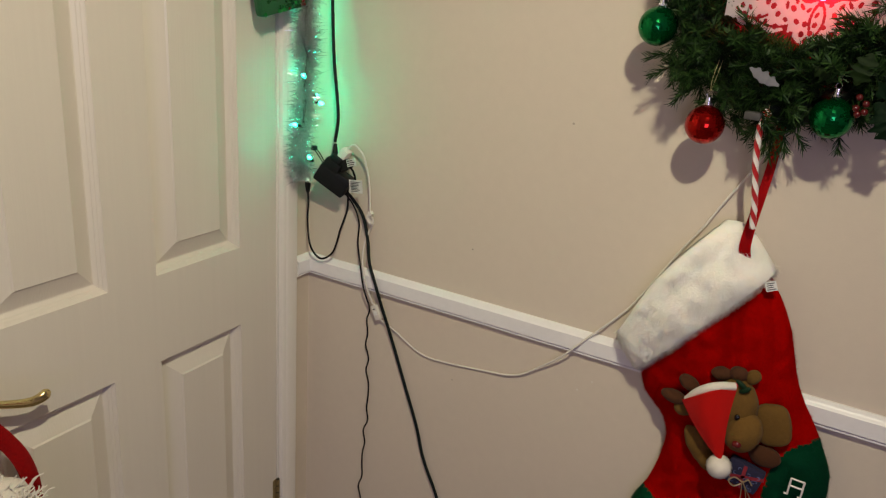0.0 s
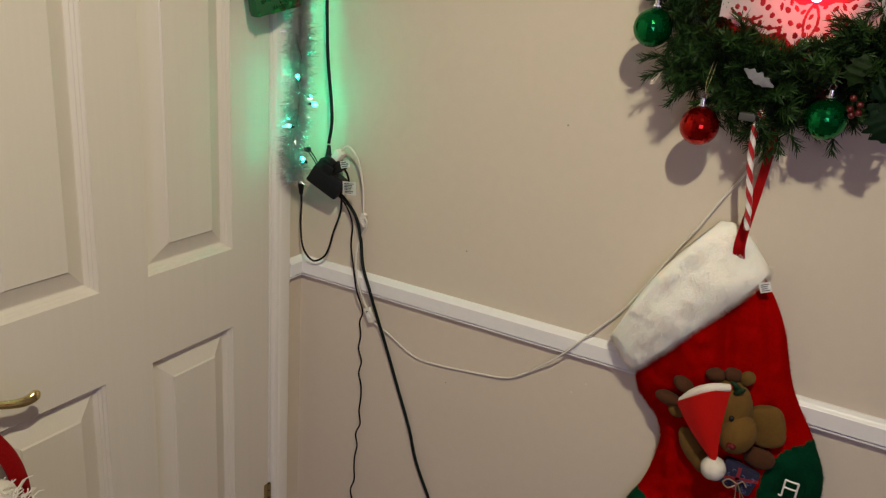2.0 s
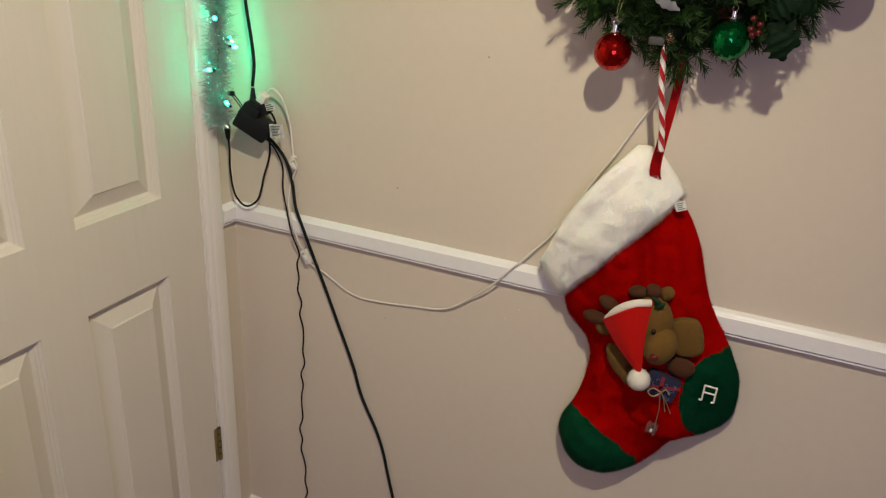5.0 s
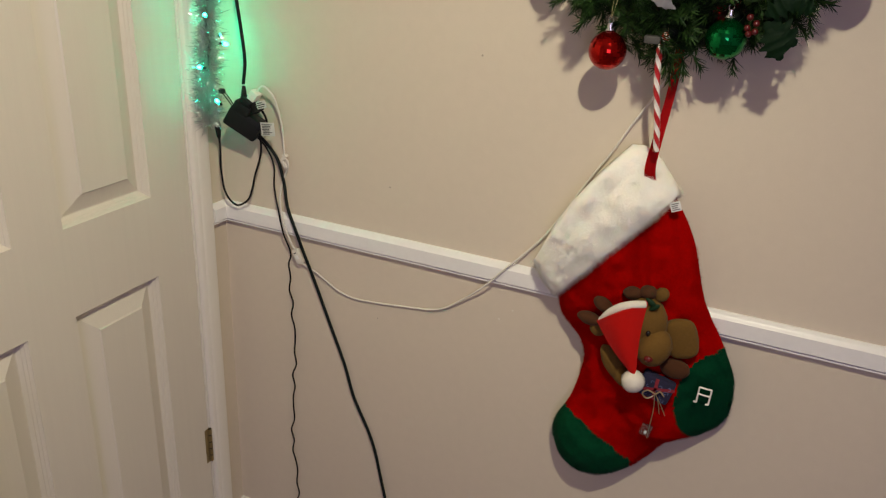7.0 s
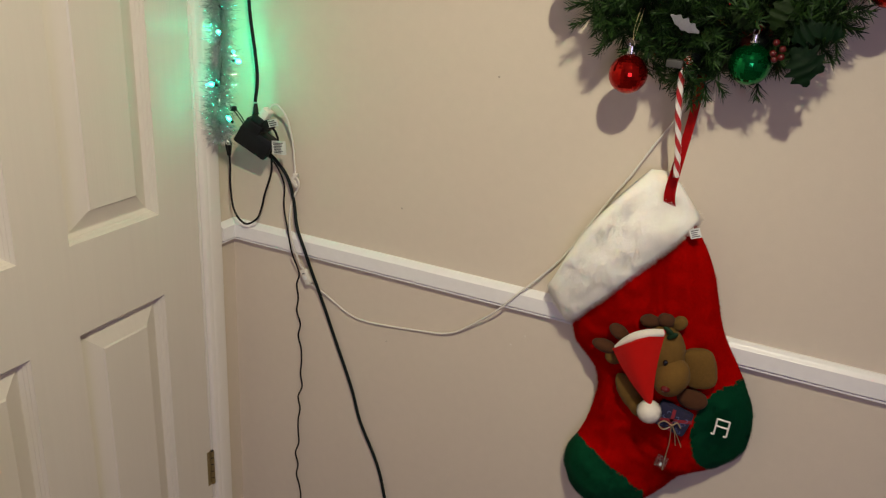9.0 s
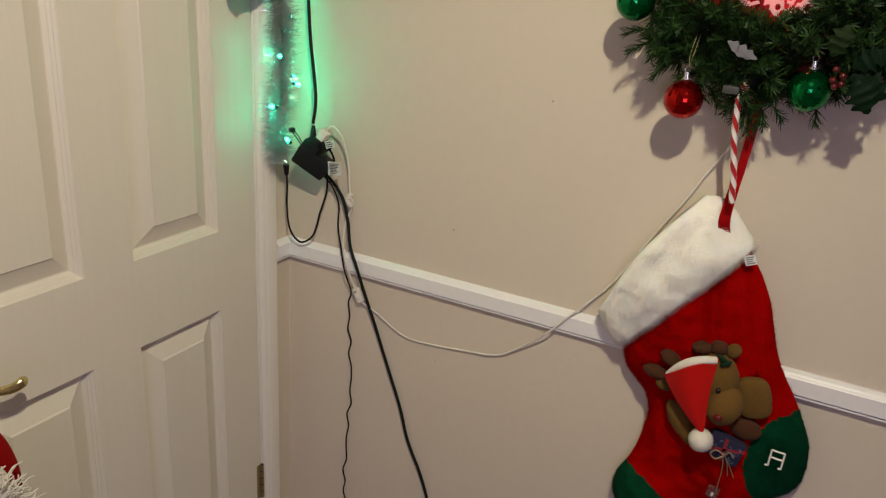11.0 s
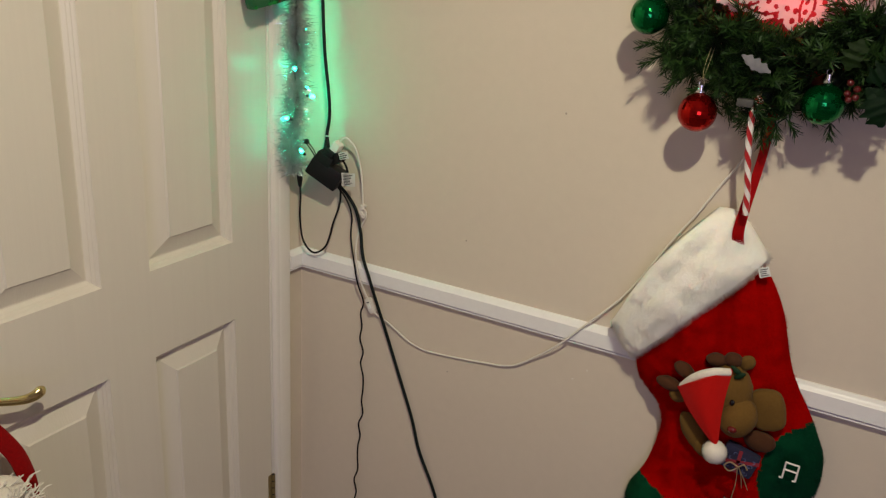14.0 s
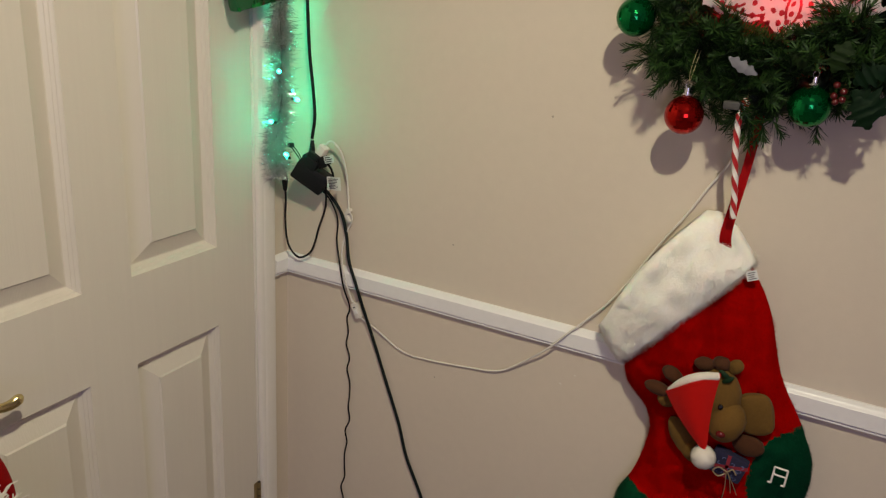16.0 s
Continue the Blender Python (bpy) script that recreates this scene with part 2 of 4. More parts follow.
def tube(points, radius, n=60, sides=8, bm=None, mi=0, close=True):
    """A round cord along the points; radius is a number or a function of the way along it."""
    bm = bm or bmesh.new()
    path = spline(points, n)
    up = Vector((0, -1, 0.13)).normalized()
    rings = []
    for i, q in enumerate(path):
        d = (path[min(i + 1, n - 1)] - path[max(i - 1, 0)]).normalized()
        a = d.cross(up)
        a = a.normalized() if a.length > 1e-4 else Vector((1, 0, 0))
        b = a.cross(d)
        r = radius(i / (n - 1)) if callable(radius) else radius
        rings.append([bm.verts.new(q + r * (math.cos(2 * math.pi * k / sides) * a + math.sin(2 * math.pi * k / sides) * b)) for k in range(sides)])
    for r0, r1 in zip(rings, rings[1:]):
        for k in range(sides):
            bm.faces.new((r0[k], r0[(k + 1) % sides], r1[(k + 1) % sides], r1[k])).material_index = mi
    if close:
        bm.faces.new(rings[0][::-1]).material_index = mi
        bm.faces.new(rings[-1]).material_index = mi
    return bm


def twisted(points, n, r_cord, r_twist, turns, strand):
    """One strand of a twisted pair along the points."""
    path = spline(points, n)
    out = []
    for i, q in enumerate(path):
        d = (path[min(i + 1, n - 1)] - path[max(i - 1, 0)]).normalized()
        a = d.cross(Vector((0, -1, 0.1))).normalized()
        b = a.cross(d)
        w = 2 * math.pi * turns * i / n + math.pi * strand
        out.append(q + r_twist * (math.cos(w) * a + math.sin(w) * b))
    return out


def fur(name, ob_list, count, length, width, comb, material, parent, label, seed, spread=0.55, tuft=45, lift=0.75):
    """A pile of single fibres over the faces of the given meshes, combed along a direction."""
    rng = np.random.default_rng(seed)
    tri, nor = [], []
    for ob in ob_list:
        me = ob.data
        me.calc_loop_triangles()
        co = np.array([v.co[:] for v in me.vertices])
        t = np.array([l.vertices[:] for l in me.loop_triangles])
        tri.append(co[t])
    tri = np.concatenate(tri)
    cr = np.cross(tri[:, 1] - tri[:, 0], tri[:, 2] - tri[:, 0])
    area = np.linalg.norm(cr, axis=1)
    keep = area > 1e-12
    tri, cr, area = tri[keep], cr[keep], area[keep]
    pick = rng.choice(len(tri), count, p=area / area.sum())
    u, v = rng.random(count), rng.random(count)
    flip = u + v > 1
    u[flip], v[flip] = 1 - u[flip], 1 - v[flip]
    T = tri[pick]
    P = T[:, 0] + u[:, None] * (T[:, 1] - T[:, 0]) + v[:, None] * (T[:, 2] - T[:, 0])
    N = cr[pick] / area[pick][:, None]
    clump = np.array([noise.noise_vector(Vector(p) * tuft)[:] for p in P])
    d = N * lift + np.array(comb) * 0.8 + clump * spread * 1.5 + rng.normal(0, spread * 0.5, (count, 3))
    d /= np.linalg.norm(d, axis=1)[:, None]
    side = np.cross(d, N + rng.normal(0, 0.25, (count, 3)))
    side /= np.linalg.norm(side, axis=1)[:, None]
    L = length * rng.uniform(0.6, 1.15, count)[:, None]
    base = P - N * 0.001
    V = np.empty((count * 3, 3))
    V[0::3] = base - side * width / 2
    V[1::3] = base + side * width / 2
    V[2::3] = base + d * L
    # fibres turn their faces outwards and take most of their shading from the skin beneath
    turned = (np.cross(V[1::3] - V[0::3], V[2::3] - V[0::3]) * N).sum(axis=1) < 0
    V[0::3][turned], V[1::3][turned] = V[1::3][turned].copy(), V[0::3][turned].copy()
    ob = raw(name, V.tolist(), np.arange(count * 3).reshape(-1, 3).tolist(), material, parent, label)
    soft = N + d * 0.12 + clump * 0.22 + rng.normal(0, 0.14, (count, 3))
    soft /= np.linalg.norm(soft, axis=1)[:, None]
    ob.data.normals_split_custom_set_from_vertices(np.repeat(soft, 3, axis=0).tolist())
    return ob


# ---- the room ----
X1, Y0, H = 3.2, -3.2, 2.4
TH = 0.12


def slab(name, lo, hi, material, label, category):
    ob = part(name, box(lo, hi), material, smooth=False)
    return tagged(ob, label, category, kind="structure")


slab("floor", (XW - TH, Y0 - TH, -0.1), (X1 + TH, D + TH, 0), M["carpet"], "brown carpeted floor", "floor")
slab("ceiling", (XW - TH, Y0 - TH, H), (X1 + TH, D + TH, H + 0.1), M["ceiling"], "plain white painted ceiling", "ceiling")
slab("wall_east", (X1, Y0, 0), (X1 + TH, D, H), M["wall"], "plain beige painted wall", "wall")
north = slab("wall_north", (-TH, 0, 0), (X1 - XW + TH, TH + 0.07, H), M["wall"], "beige painted wall with a white dado rail and small marks", "wall")
north.matrix_world = pose(XW, D, 0, 0, 0, -math.degrees(math.atan(SKEW)))


def wall_with_hole(name, axis, at, a0, a1, h0, h1, z0, z1, label):
    """A wall across x or y with one opening through it."""
    bm = bmesh.new()
    for b0, b1, c0, c1 in ((a0, h0, 0, H), (h1, a1, 0, H), (h0, h1, z1, H), (h0, h1, 0, z0)):
        if c1 - c0 < 1e-4:
            continue
        lo, hi = ((at - TH, b0, c0), (at, b1, c1)) if axis == "y" else ((b0, at - TH, c0), (b1, at, c1))
        box(lo, hi, bm=bm)
    return tagged(part(name, bm, M["wall"], smooth=False), label, "wall", kind="structure")


DY0, DY1, DZ1 = 0.476, 1.238, 1.985       # the door leaf
wall_with_hole("wall_west", "y", XW, Y0, D, DY0 - 0.028, DY1 + 0.028, 0.0, DZ1 + 0.03, "beige painted wall with a white panelled door")
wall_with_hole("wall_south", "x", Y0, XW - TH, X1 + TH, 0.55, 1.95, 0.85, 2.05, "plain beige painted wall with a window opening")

# speckles and chips in the wall's paint
for x, z, r, key in ((-0.451, 1.375, 0.0022, "speck"), (-0.637, 1.085, 0.0020, "speck"), (0.068, 0.890, 0.0020, "speck"),
                     (-0.373, 0.845, 0.0020, "chip"), (-0.345, 0.872, 0.0018, "chip"), (-0.66, 0.77, 0.0016, "speck")):
    bm = bmesh.new()
    ball(bm, (x - XW, 0, z), (r * 1.1, 0.0006, r), seg=10, rings=6)
    part("paint_chip", bm, M[key], north)


def profile_run(bm, prof, start, along, outward, length, mitre0=0.0, mitre1=0.0):
    """Sweeps a moulding's section (out, up) along a wall; the ends may be mitred."""
    s, a, o = Vector(start), Vector(along), Vector(outward)
    rows = []
    for p, h in prof:
        b = s + o * p + Vector((0, 0, h))
        rows.append((bm.verts.new(b + a * (mitre0 * p)), bm.verts.new(b + a * (length + mitre1 * p))))
    for (a0, a1), (b0, b1) in zip(rows, rows[1:]):
        bm.faces.new((a0, a1, b1, b0))
    bm.faces.new([r[0] for r in rows])
    bm.faces.new([r[1] for r in rows][::-1])


DADO_Z = 0.9291
dado_section = [(0, 0), (0.0115, 0), (0.0128, 0.0011), (0.0128, 0.0037), (0.0118, 0.0047), (0.0085, 0.0049), (0.0085, 0.0065), (0.015, 0.007), (0.0165, 0.0084),
                (0.017, 0.0372), (0.016, 0.0386), (0.011, 0.0423), (0.0106, 0.043), (0.006, 0.0465), (0.0045, 0.0476), (0, 0.0479)]
AY0, AY1 = 1.2465, 1.298     # architrave beside the door
bm = bmesh.new()
profile_run(bm, dado_section, (0, 0, DADO_Z), (1, 0, 0), (0, -1, 0), X1 - XW, mitre0=1.0)
dado = tagged(part("dado_rail", bm, M["dado"], angle=25), "white gloss moulded dado rail along the wall", "dado rail", kind="structure")
dado.matrix_world = north.matrix_world.copy()
bm = bmesh.new()
profile_run(bm, dado_section, (0, 0, DADO_Z), (0, -1, 0), (1, 0, 0), D - AY1 - 0.0015, mitre0=1.0)
part("dado_return", bm, M["dado"], dado, angle=25)

skirt_section = [(0, 0), (0.016, 0), (0.016, 0.075), (0.013, 0.082), (0.012, 0.090), (0.008, 0.098), (0.005, 0.101), (0, 0.101)]
bm = bmesh.new()
profile_run(bm, skirt_section, (0, 0, 0), (1, 0, 0), (0, -1, 0), X1 - XW)
skirting = tagged(part("baseboard", bm, M["trim"], angle=25), "white painted skirting board", "skirting board", kind="structure")
skirting.matrix_world = north.matrix_world.copy()


# ---- the panelled door, its lining and architrave ----
def door():
    root = thing("door_1", "closed white six-panel door with grained satin paint", "door", kind="structure", at=(XW, DY0, 0.006))
    W, T, top = DY1 - DY0, 0.038, DZ1 - 0.006
    cols = [(0.109, 0.327), (0.432, 0.650)]
    rows = [(0.215, 0.8615), (1.040, 1.700), (1.775, 1.880)]
    ys = [0, cols[0][0], cols[0][1], cols[1][0], cols[1][1], W]
    zs = [0] + [z for r in rows for z in r] + [top]
    bm = bmesh.new()
    grid = [[bm.verts.new((0, y, z)) for z in zs] for y in ys]
    back = [[bm.verts.new((-T, y, z)) for z in zs] for y in ys]
    for i in range(len(ys) - 1):
        for j in range(len(zs) - 1):
            hole = i in (1, 3) and j in (1, 3, 5)
            if not hole:
                bm.faces.new((grid[i][j], grid[i + 1][j], grid[i + 1][j + 1], grid[i][j + 1]))
            bm.faces.new((back[i][j], back[i][j + 1], back[i + 1][j + 1], back[i + 1][j]))
    for i in range(len(ys) - 1):
        bm.faces.new((grid[i][0], back[i][0], back[i + 1][0], grid[i + 1][0]))
        bm.faces.new((grid[i][-1], grid[i + 1][-1], back[i + 1][-1], back[i][-1]))
    for j in range(len(zs) - 1):
        bm.faces.new((grid[0][j], grid[0][j + 1], back[0][j + 1], back[0][j]))
        bm.faces.new((grid[-1][j], back[-1][j], back[-1][j + 1], grid[-1][j + 1]))
    part("door_leaf", bm, M["door"], root, smooth=False)
    # each panel: ridged ovolo down to a valley, then a broad bevel up to the field
    section = [(0, 0), (0.0012, -0.0032), (0.0042, -0.0062), (0.005, -0.0086), (0.0084, -0.0119), (0.0092, -0.0143), (0.0126, -0.0178),
               (0.0146, -0.0192), (0.0172, -0.0192), (0.0515, -0.0049), (0.054, -0.0016)]
    for c0, c1 in cols:
        for r0, r1 in rows:
            bm = bmesh.new()
            rings = [[bm.verts.new((x, y, z)) for y, z in ((c0 + i, r0 + i), (c1 - i, r0 + i), (c1 - i, r1 - i), (c0 + i, r1 - i))] for i, x in section]
            for a, b in zip(rings, rings[1:]):
                for k in range(4):
                    bm.faces.new((a[k], a[(k + 1) % 4], b[(k + 1) % 4], b[k]))
            bm.faces.new(rings[-1])
            part("door_panel", bm, M["door"], root, angle=18)
    # lever handle on a long plate
    hz, hy = 0.961, 0.050
    bm = box((0.0005, hy - 0.020, hz - 0.085), (0.007, hy + 0.020, hz + 0.065), 0.003)
    plate = part("handle_plate", bm, M["brass"], root, "polished brass backplate")
    bm = bmesh.new()
    bmesh.ops.create_cone(bm, segments=20, radius1=0.011, radius2=0.009, depth=0.036, cap_ends=True, matrix=pose(0.024, hy, hz, 0, 90, 0))
    part("handle_neck", bm, M["brass"], plate)
    path = [(0.042, hy - 0.004, hz), (0.046, hy + 0.026, hz - 0.011), (0.046, hy + 0.056, hz - 0.024), (0.046, hy + 0.083, hz - 0.034), (0.047, hy + 0.104, hz - 0.036), (0.048, hy + 0.122, hz - 0.029)]
    bm = tube(path, lambda s: 0.0060 + 0.0046 * s * s - 0.0070 * max(0, (s - 0.90) / 0.10) ** 2, 60, 16)
    for v in bm.verts:
        v.co.x = 0.046 + (v.co.x - 0.046) * 0.75
    part("handle_lever", bm, M["brass"], plate, "polished brass lever with a curled tip")
    # butt hinges at the edge
    for z in (0.295, 1.72):
        hinge = part("hinge", box((-0.004, W - 0.013, z), (0.0012, W + 0.008, z + 0.099), 0.0006), M["old_brass"], root, "worn brass butt hinge")
        for k in range(5):
            bm = bmesh.new()
            bmesh.ops.create_cone(bm, segments=14, radius1=0.0052, radius2=0.0052, depth=0.0160, cap_ends=True,
                                  matrix=pose(0.0022, W + 0.0025, z + 0.0099 + k * 0.0198))
            part("knuckle", bm, M["old_brass"], hinge)
        # the pin is coloured near black, painting shade into the slits between knuckles
        bm = bmesh.new()
        bmesh.ops.create_cone(bm, segments=10, radius1=0.0040, radius2=0.0040, depth=0.098, cap_ends=True, matrix=pose(0.0022, W + 0.0025, z + 0.0495))
        part("hinge_pin", bm, M["dark"], hinge)
        for k, y in enumerate((W - 0.009, W + 0.011)):
            for h in (0.018, 0.080):
                bm = bmesh.new()
                ball(bm, (0.0013, y, z + h + 0.003 * k), (0.0008, 0.0028, 0.0028), seg=12, rings=6)
                part("screw", bm, M["old_brass"], hinge)
    return root


door()
bm = bmesh.new()
box((XW - 0.10, DY1 + 0.003, 0), (XW + 0.001, DY1 + 0.028, DZ1 + 0.028), 0.0015, bm=bm)
box((XW - 0.10, DY0 - 0.028, 0), (XW + 0.001, DY0 - 0.003, DZ1 + 0.028), 0.0015, bm=bm)
box((XW - 0.10, DY0 - 0.003, DZ1 + 0.003), (XW + 0.001, DY1 + 0.003, DZ1 + 0.028), 0.0015, bm=bm)
box((XW - 0.10, DY0 - 0.028, 0), (XW - 0.045, DY1 + 0.028, DZ1), bm=bm)
frame_1 = tagged(part("door_lining", bm, M["trim"]), "white painted door lining and stop", "door frame", kind="structure")


def architrave(name, y0, y1, z0, z1, flip):
    """A flat moulding with a rounded inner edge, upright beside the door."""
    sec = [(0, 0.0), (0.006, 0.0), (0.0095, 0.0015), (0.0115, 0.005), (0.012, 0.012), (0.0135, 0.014), (0.0145, 0.018), (0.0150, 0.040), (0.0145, 0.0455), (0.012, 0.049), (0, AY1 - AY0)]
    bm = bmesh.new()
    lo, hi = [], []
    for x, w in sec:
        y = y1 - w if flip else y0 + w
        lo.append(bm.verts.new((XW + 0.0015 + x, y, z0)))
        hi.append(bm.verts.new((XW + 0.0015 + x, y, z1)))
    for i in range(len(sec) - 1):
        bm.faces.new((lo[i], hi[i], hi[i + 1], lo[i + 1]))
    bm.faces.new(lo)
    bm.faces.new(hi)
    return tagged(part(name, bm, M["trim"], angle=30), "white gloss moulded architrave beside the door", "architrave", kind="structure")


architrave("trim", AY0, AY1, 0, DZ1 + 0.06, False)
architrave("trim", DY0 - 0.06, DY0 - 0.0085, 0, DZ1 + 0.06, True)
tagged(part("trim", box((XW + 0.0015, DY0 - 0.0085, DZ1 + 0.0085), (XW + 0.0155, AY0, DZ1 + 0.06), 0.003), M["trim"]), "white gloss architrave over the door", "architrave", kind="structure")

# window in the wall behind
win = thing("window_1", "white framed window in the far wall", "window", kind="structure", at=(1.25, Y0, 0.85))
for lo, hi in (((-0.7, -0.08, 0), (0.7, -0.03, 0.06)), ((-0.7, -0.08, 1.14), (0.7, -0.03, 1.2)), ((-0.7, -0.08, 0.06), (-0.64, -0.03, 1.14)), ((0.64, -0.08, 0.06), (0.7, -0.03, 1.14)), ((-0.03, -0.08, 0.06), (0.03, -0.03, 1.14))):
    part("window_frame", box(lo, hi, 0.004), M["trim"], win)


# ---- the cords, plugs and adapter in the corner ----
def w(x, z, off=0.012):
    """A place in front of the dado wall."""
    return (x, DX(x) - off, z)


cord = thing("extension_cable", "dark green-black cable hanging down the beige wall", "cable", at=w(-0.94, 1.14))
bm = tube([w(-0.952, 1.160, 0.034), w(-0.938, 1.140, 0.020), w(-0.913, 1.103, 0.012), w(-0.897, 1.052, 0.012), w(-0.884, 1.000, 0.020), w(-0.862, 0.952, 0.024), w(-0.848, 0.905, 0.018), w(-0.822, 0.825, 0.008),
           w(-0.784, 0.728, 0.006), w(-0.742, 0.625, 0.006), w(-0.717, 0.545, 0.006), w(-0.676, 0.462, 0.006), w(-0.655, 0.405, 0.006), w(-0.638, 0.340, 0.008), w(-0.60, 0.22, 0.02), w(-0.55, 0.10, 0.05), w(-0.52, 0.006, 0.07)],
          0.0036, 120, 10)
bm.transform(Matrix.Translation(-cord.location))
part("cord", bm, M["cord_green"], cord)

thin = thing("wavy_cord", "thin black cord with slight kinks hanging down the wall", "cord", at=w(-0.94, 1.14))
pts = [w(-0.952, 1.155, 0.034), w(-0.938, 1.125, 0.016), w(-0.924, 1.085, 0.010), w(-0.925, 1.035, 0.010), w(-0.910, 0.985, 0.018), w(-0.895, 0.935, 0.023), w(-0.884, 0.885, 0.012)]
for i in range(26):
    z = 0.853 - i * 0.033
    drift = -0.889 + 0.006 * math.sin(i * 0.42 - 1.2)
    pts.append(w(drift + 0.0044 * math.sin(i * 2.6) + 0.002 * math.sin(i * 1.1), z, 0.006 + 0.002 * math.sin(i)))
bm = tube(pts, 0.0019, 280, 7)
bm.transform(Matrix.Translation(-thin.location))
part("cord", bm, M["cord_black"], thin)

upper = thing("flex_cord", "black flex coming down to the plug", "flex", at=w(-1.0, 1.56))
bm = tube([w(-1.040, 2.0, 0.012), w(-1.020, 1.75, 0.016), w(-1.003, 1.60, 0.024), w(-0.997, 1.53, 0.028), w(-0.988, 1.44, 0.032), w(-0.974, 1.36, 0.036), w(-0.967, 1.31, 0.040), w(-0.970, 1.265, 0.045)],
          0.0034, 70, 10)
bm.transform(Matrix.Translation(-upper.location))
part("cord", bm, M["cord_black"], upper)
part("cord_clip", box((-0.008, -0.012, 0.38), (0.008, 0.010, 0.395), 0.002, m=pose(-0.028, 0.0, 0.035)), M["white_pl"], upper)


def adapter():
    root = thing("power_adapter", "black plug-in power adapter cluster hanging by its cords", "power adapter", at=w(-0.970, 1.184, 0.045))
    tilt = pose(0, 0, 0, 0, 31, 18)
    bm = box((-0.043, -0.022, -0.026), (0.043, 0.022, 0.026), 0.006, m=tilt)
    body = part("adapter_body", bm, M["black"], root)
    part("body_lip", box((-0.0435, -0.0225, 0.012), (0.0435, 0.0225, 0.0135), 0.0005, m=tilt), M["cord_black"], body)
    # plug with a stepped block and its ribbed boot
    turn = pose(0.004, -0.006, 0.036, 0, 28, 12)
    part("plug_block", box((-0.022, -0.018, -0.012), (0.022, 0.018, 0.012), 0.004, m=turn), M["black"], root)
    part("plug_block", box((-0.014, -0.015, 0.010), (0.016, 0.015, 0.026), 0.004, m=turn), M["black"], root)
    part("plug_block", box((-0.011, -0.013, -0.012), (0.011, 0.013, 0.012), 0.003, m=pose(0.032, 0.002, 0.038, 0, -35, 0)), M["black"], root)
    boot = part("boot", tube([(0.002, -0.004, 0.052), (0.003, -0.003, 0.066), (0.001, 0.0, 0.086)], lambda s: 0.0085 - 0.0045 * s, 20, 12), M["black"], root)
    for k in range(5):
        bm = bmesh.new()
        bmesh.ops.create_cone(bm, segments=14, radius1=0.0088 - 0.0007 * k, radius2=0.0088 - 0.0007 * k, depth=0.0016, cap_ends=True,
                              matrix=pose(0.0022, -0.004 + 0.0005 * k, 0.056 + 0.005 * k))
        part("boot_rib", bm, M["black"], boot)
    # two thin light-string leads, a toggle and the round connector below
    part("lead", tube([(-0.022, -0.012, 0.040), (-0.032, -0.016, 0.058), (-0.046, -0.018, 0.072)], 0.0014, 16, 7), M["cord_black"], root)
    part("lead", tube([(-0.026, -0.010, 0.034), (-0.038, -0.014, 0.052), (-0.050, -0.016, 0.066)], 0.0014, 16, 7), M["cord_black"], root)
    part("toggle", box((-0.056, -0.024, 0.064), (-0.042, -0.012, 0.076), 0.003), M["black"], root)
    root.scale = (0.9, 0.9, 0.9)
    return root


adapter()
lights_lead = thing("lead_loop", "twisted black light-string lead hanging in a loop", "cord", at=w(-1.04, 1.0))
loop = [w(-1.043, 1.150, 0.046), w(-1.046, 1.110, 0.040), w(-1.051, 1.065, 0.036), w(-1.044, 1.008, 0.034), w(-1.016, 0.982, 0.032), w(-0.985, 0.999, 0.030), w(-0.970, 1.030, 0.030),
        w(-0.960, 1.062, 0.032), w(-0.942, 1.108, 0.034), w(-0.937, 1.135, 0.036), w(-0.938, 1.165, 0.038)]
for k in (0, 1):
    bm = tube(twisted(loop, 240, 0.0014, 0.0014, 34, k), 0.0014, 300, 6)
    bm.transform(Matrix.Translation(-lights_lead.location))
    part("strand", bm, M["cord_black"], lights_lead)
bm = tube([w(-1.036, 1.180, 0.056), w(-1.039, 1.165, 0.052), w(-1.043, 1.140, 0.046)], lambda s: 0.0076 - 0.003 * abs(2 * s - 1), 16, 12)
bm.transform(Matrix.Translation(-lights_lead.location))
part("connector", bm, M["black"], lights_lead)


def bars(parent, m, width, height, lines, material, depth=0.0004):
    """Rows of unreadable print."""
    rng = random.Random(round(width * 1e5) + lines)
    for i in range(lines):
        a = -width / 2 + rng.uniform(0, 0.1) * width
        b = width / 2 - rng.uniform(0, 0.35) * width
        z = height / 2 - (i + 0.5) * height / lines
        part("print_bar", box((a, -depth, z - height / lines * 0.22), (b, 0, z + height / lines * 0.22), m=m), material, parent, smooth=False)


def paper_tag(at, m, width, height, lines, label):
    root = thing("paper_tag", label, "label", at=at)
    bm = bmesh.new()
    cols = [[bm.verts.new(m @ Vector((-width / 2 + width * i / 8, 0.0015 * math.sin(i * 0.8), s * height / 2))) for s in (-1, 1)] for i in range(9)]
    for a, b in zip(cols, cols[1:]):
        bm.faces.new((a[0], b[0], b[1], a[1]))
    bmesh.ops.solidify(bm, geom=bm.faces[:], thickness=0.0003)
    sheet = part("paper", bm, M["paper"], root)
    bars(sheet, m @ Matrix.Translation((0, -0.0012, 0)), width * 0.84, height * 0.8, lines, M["ink"])
    return root


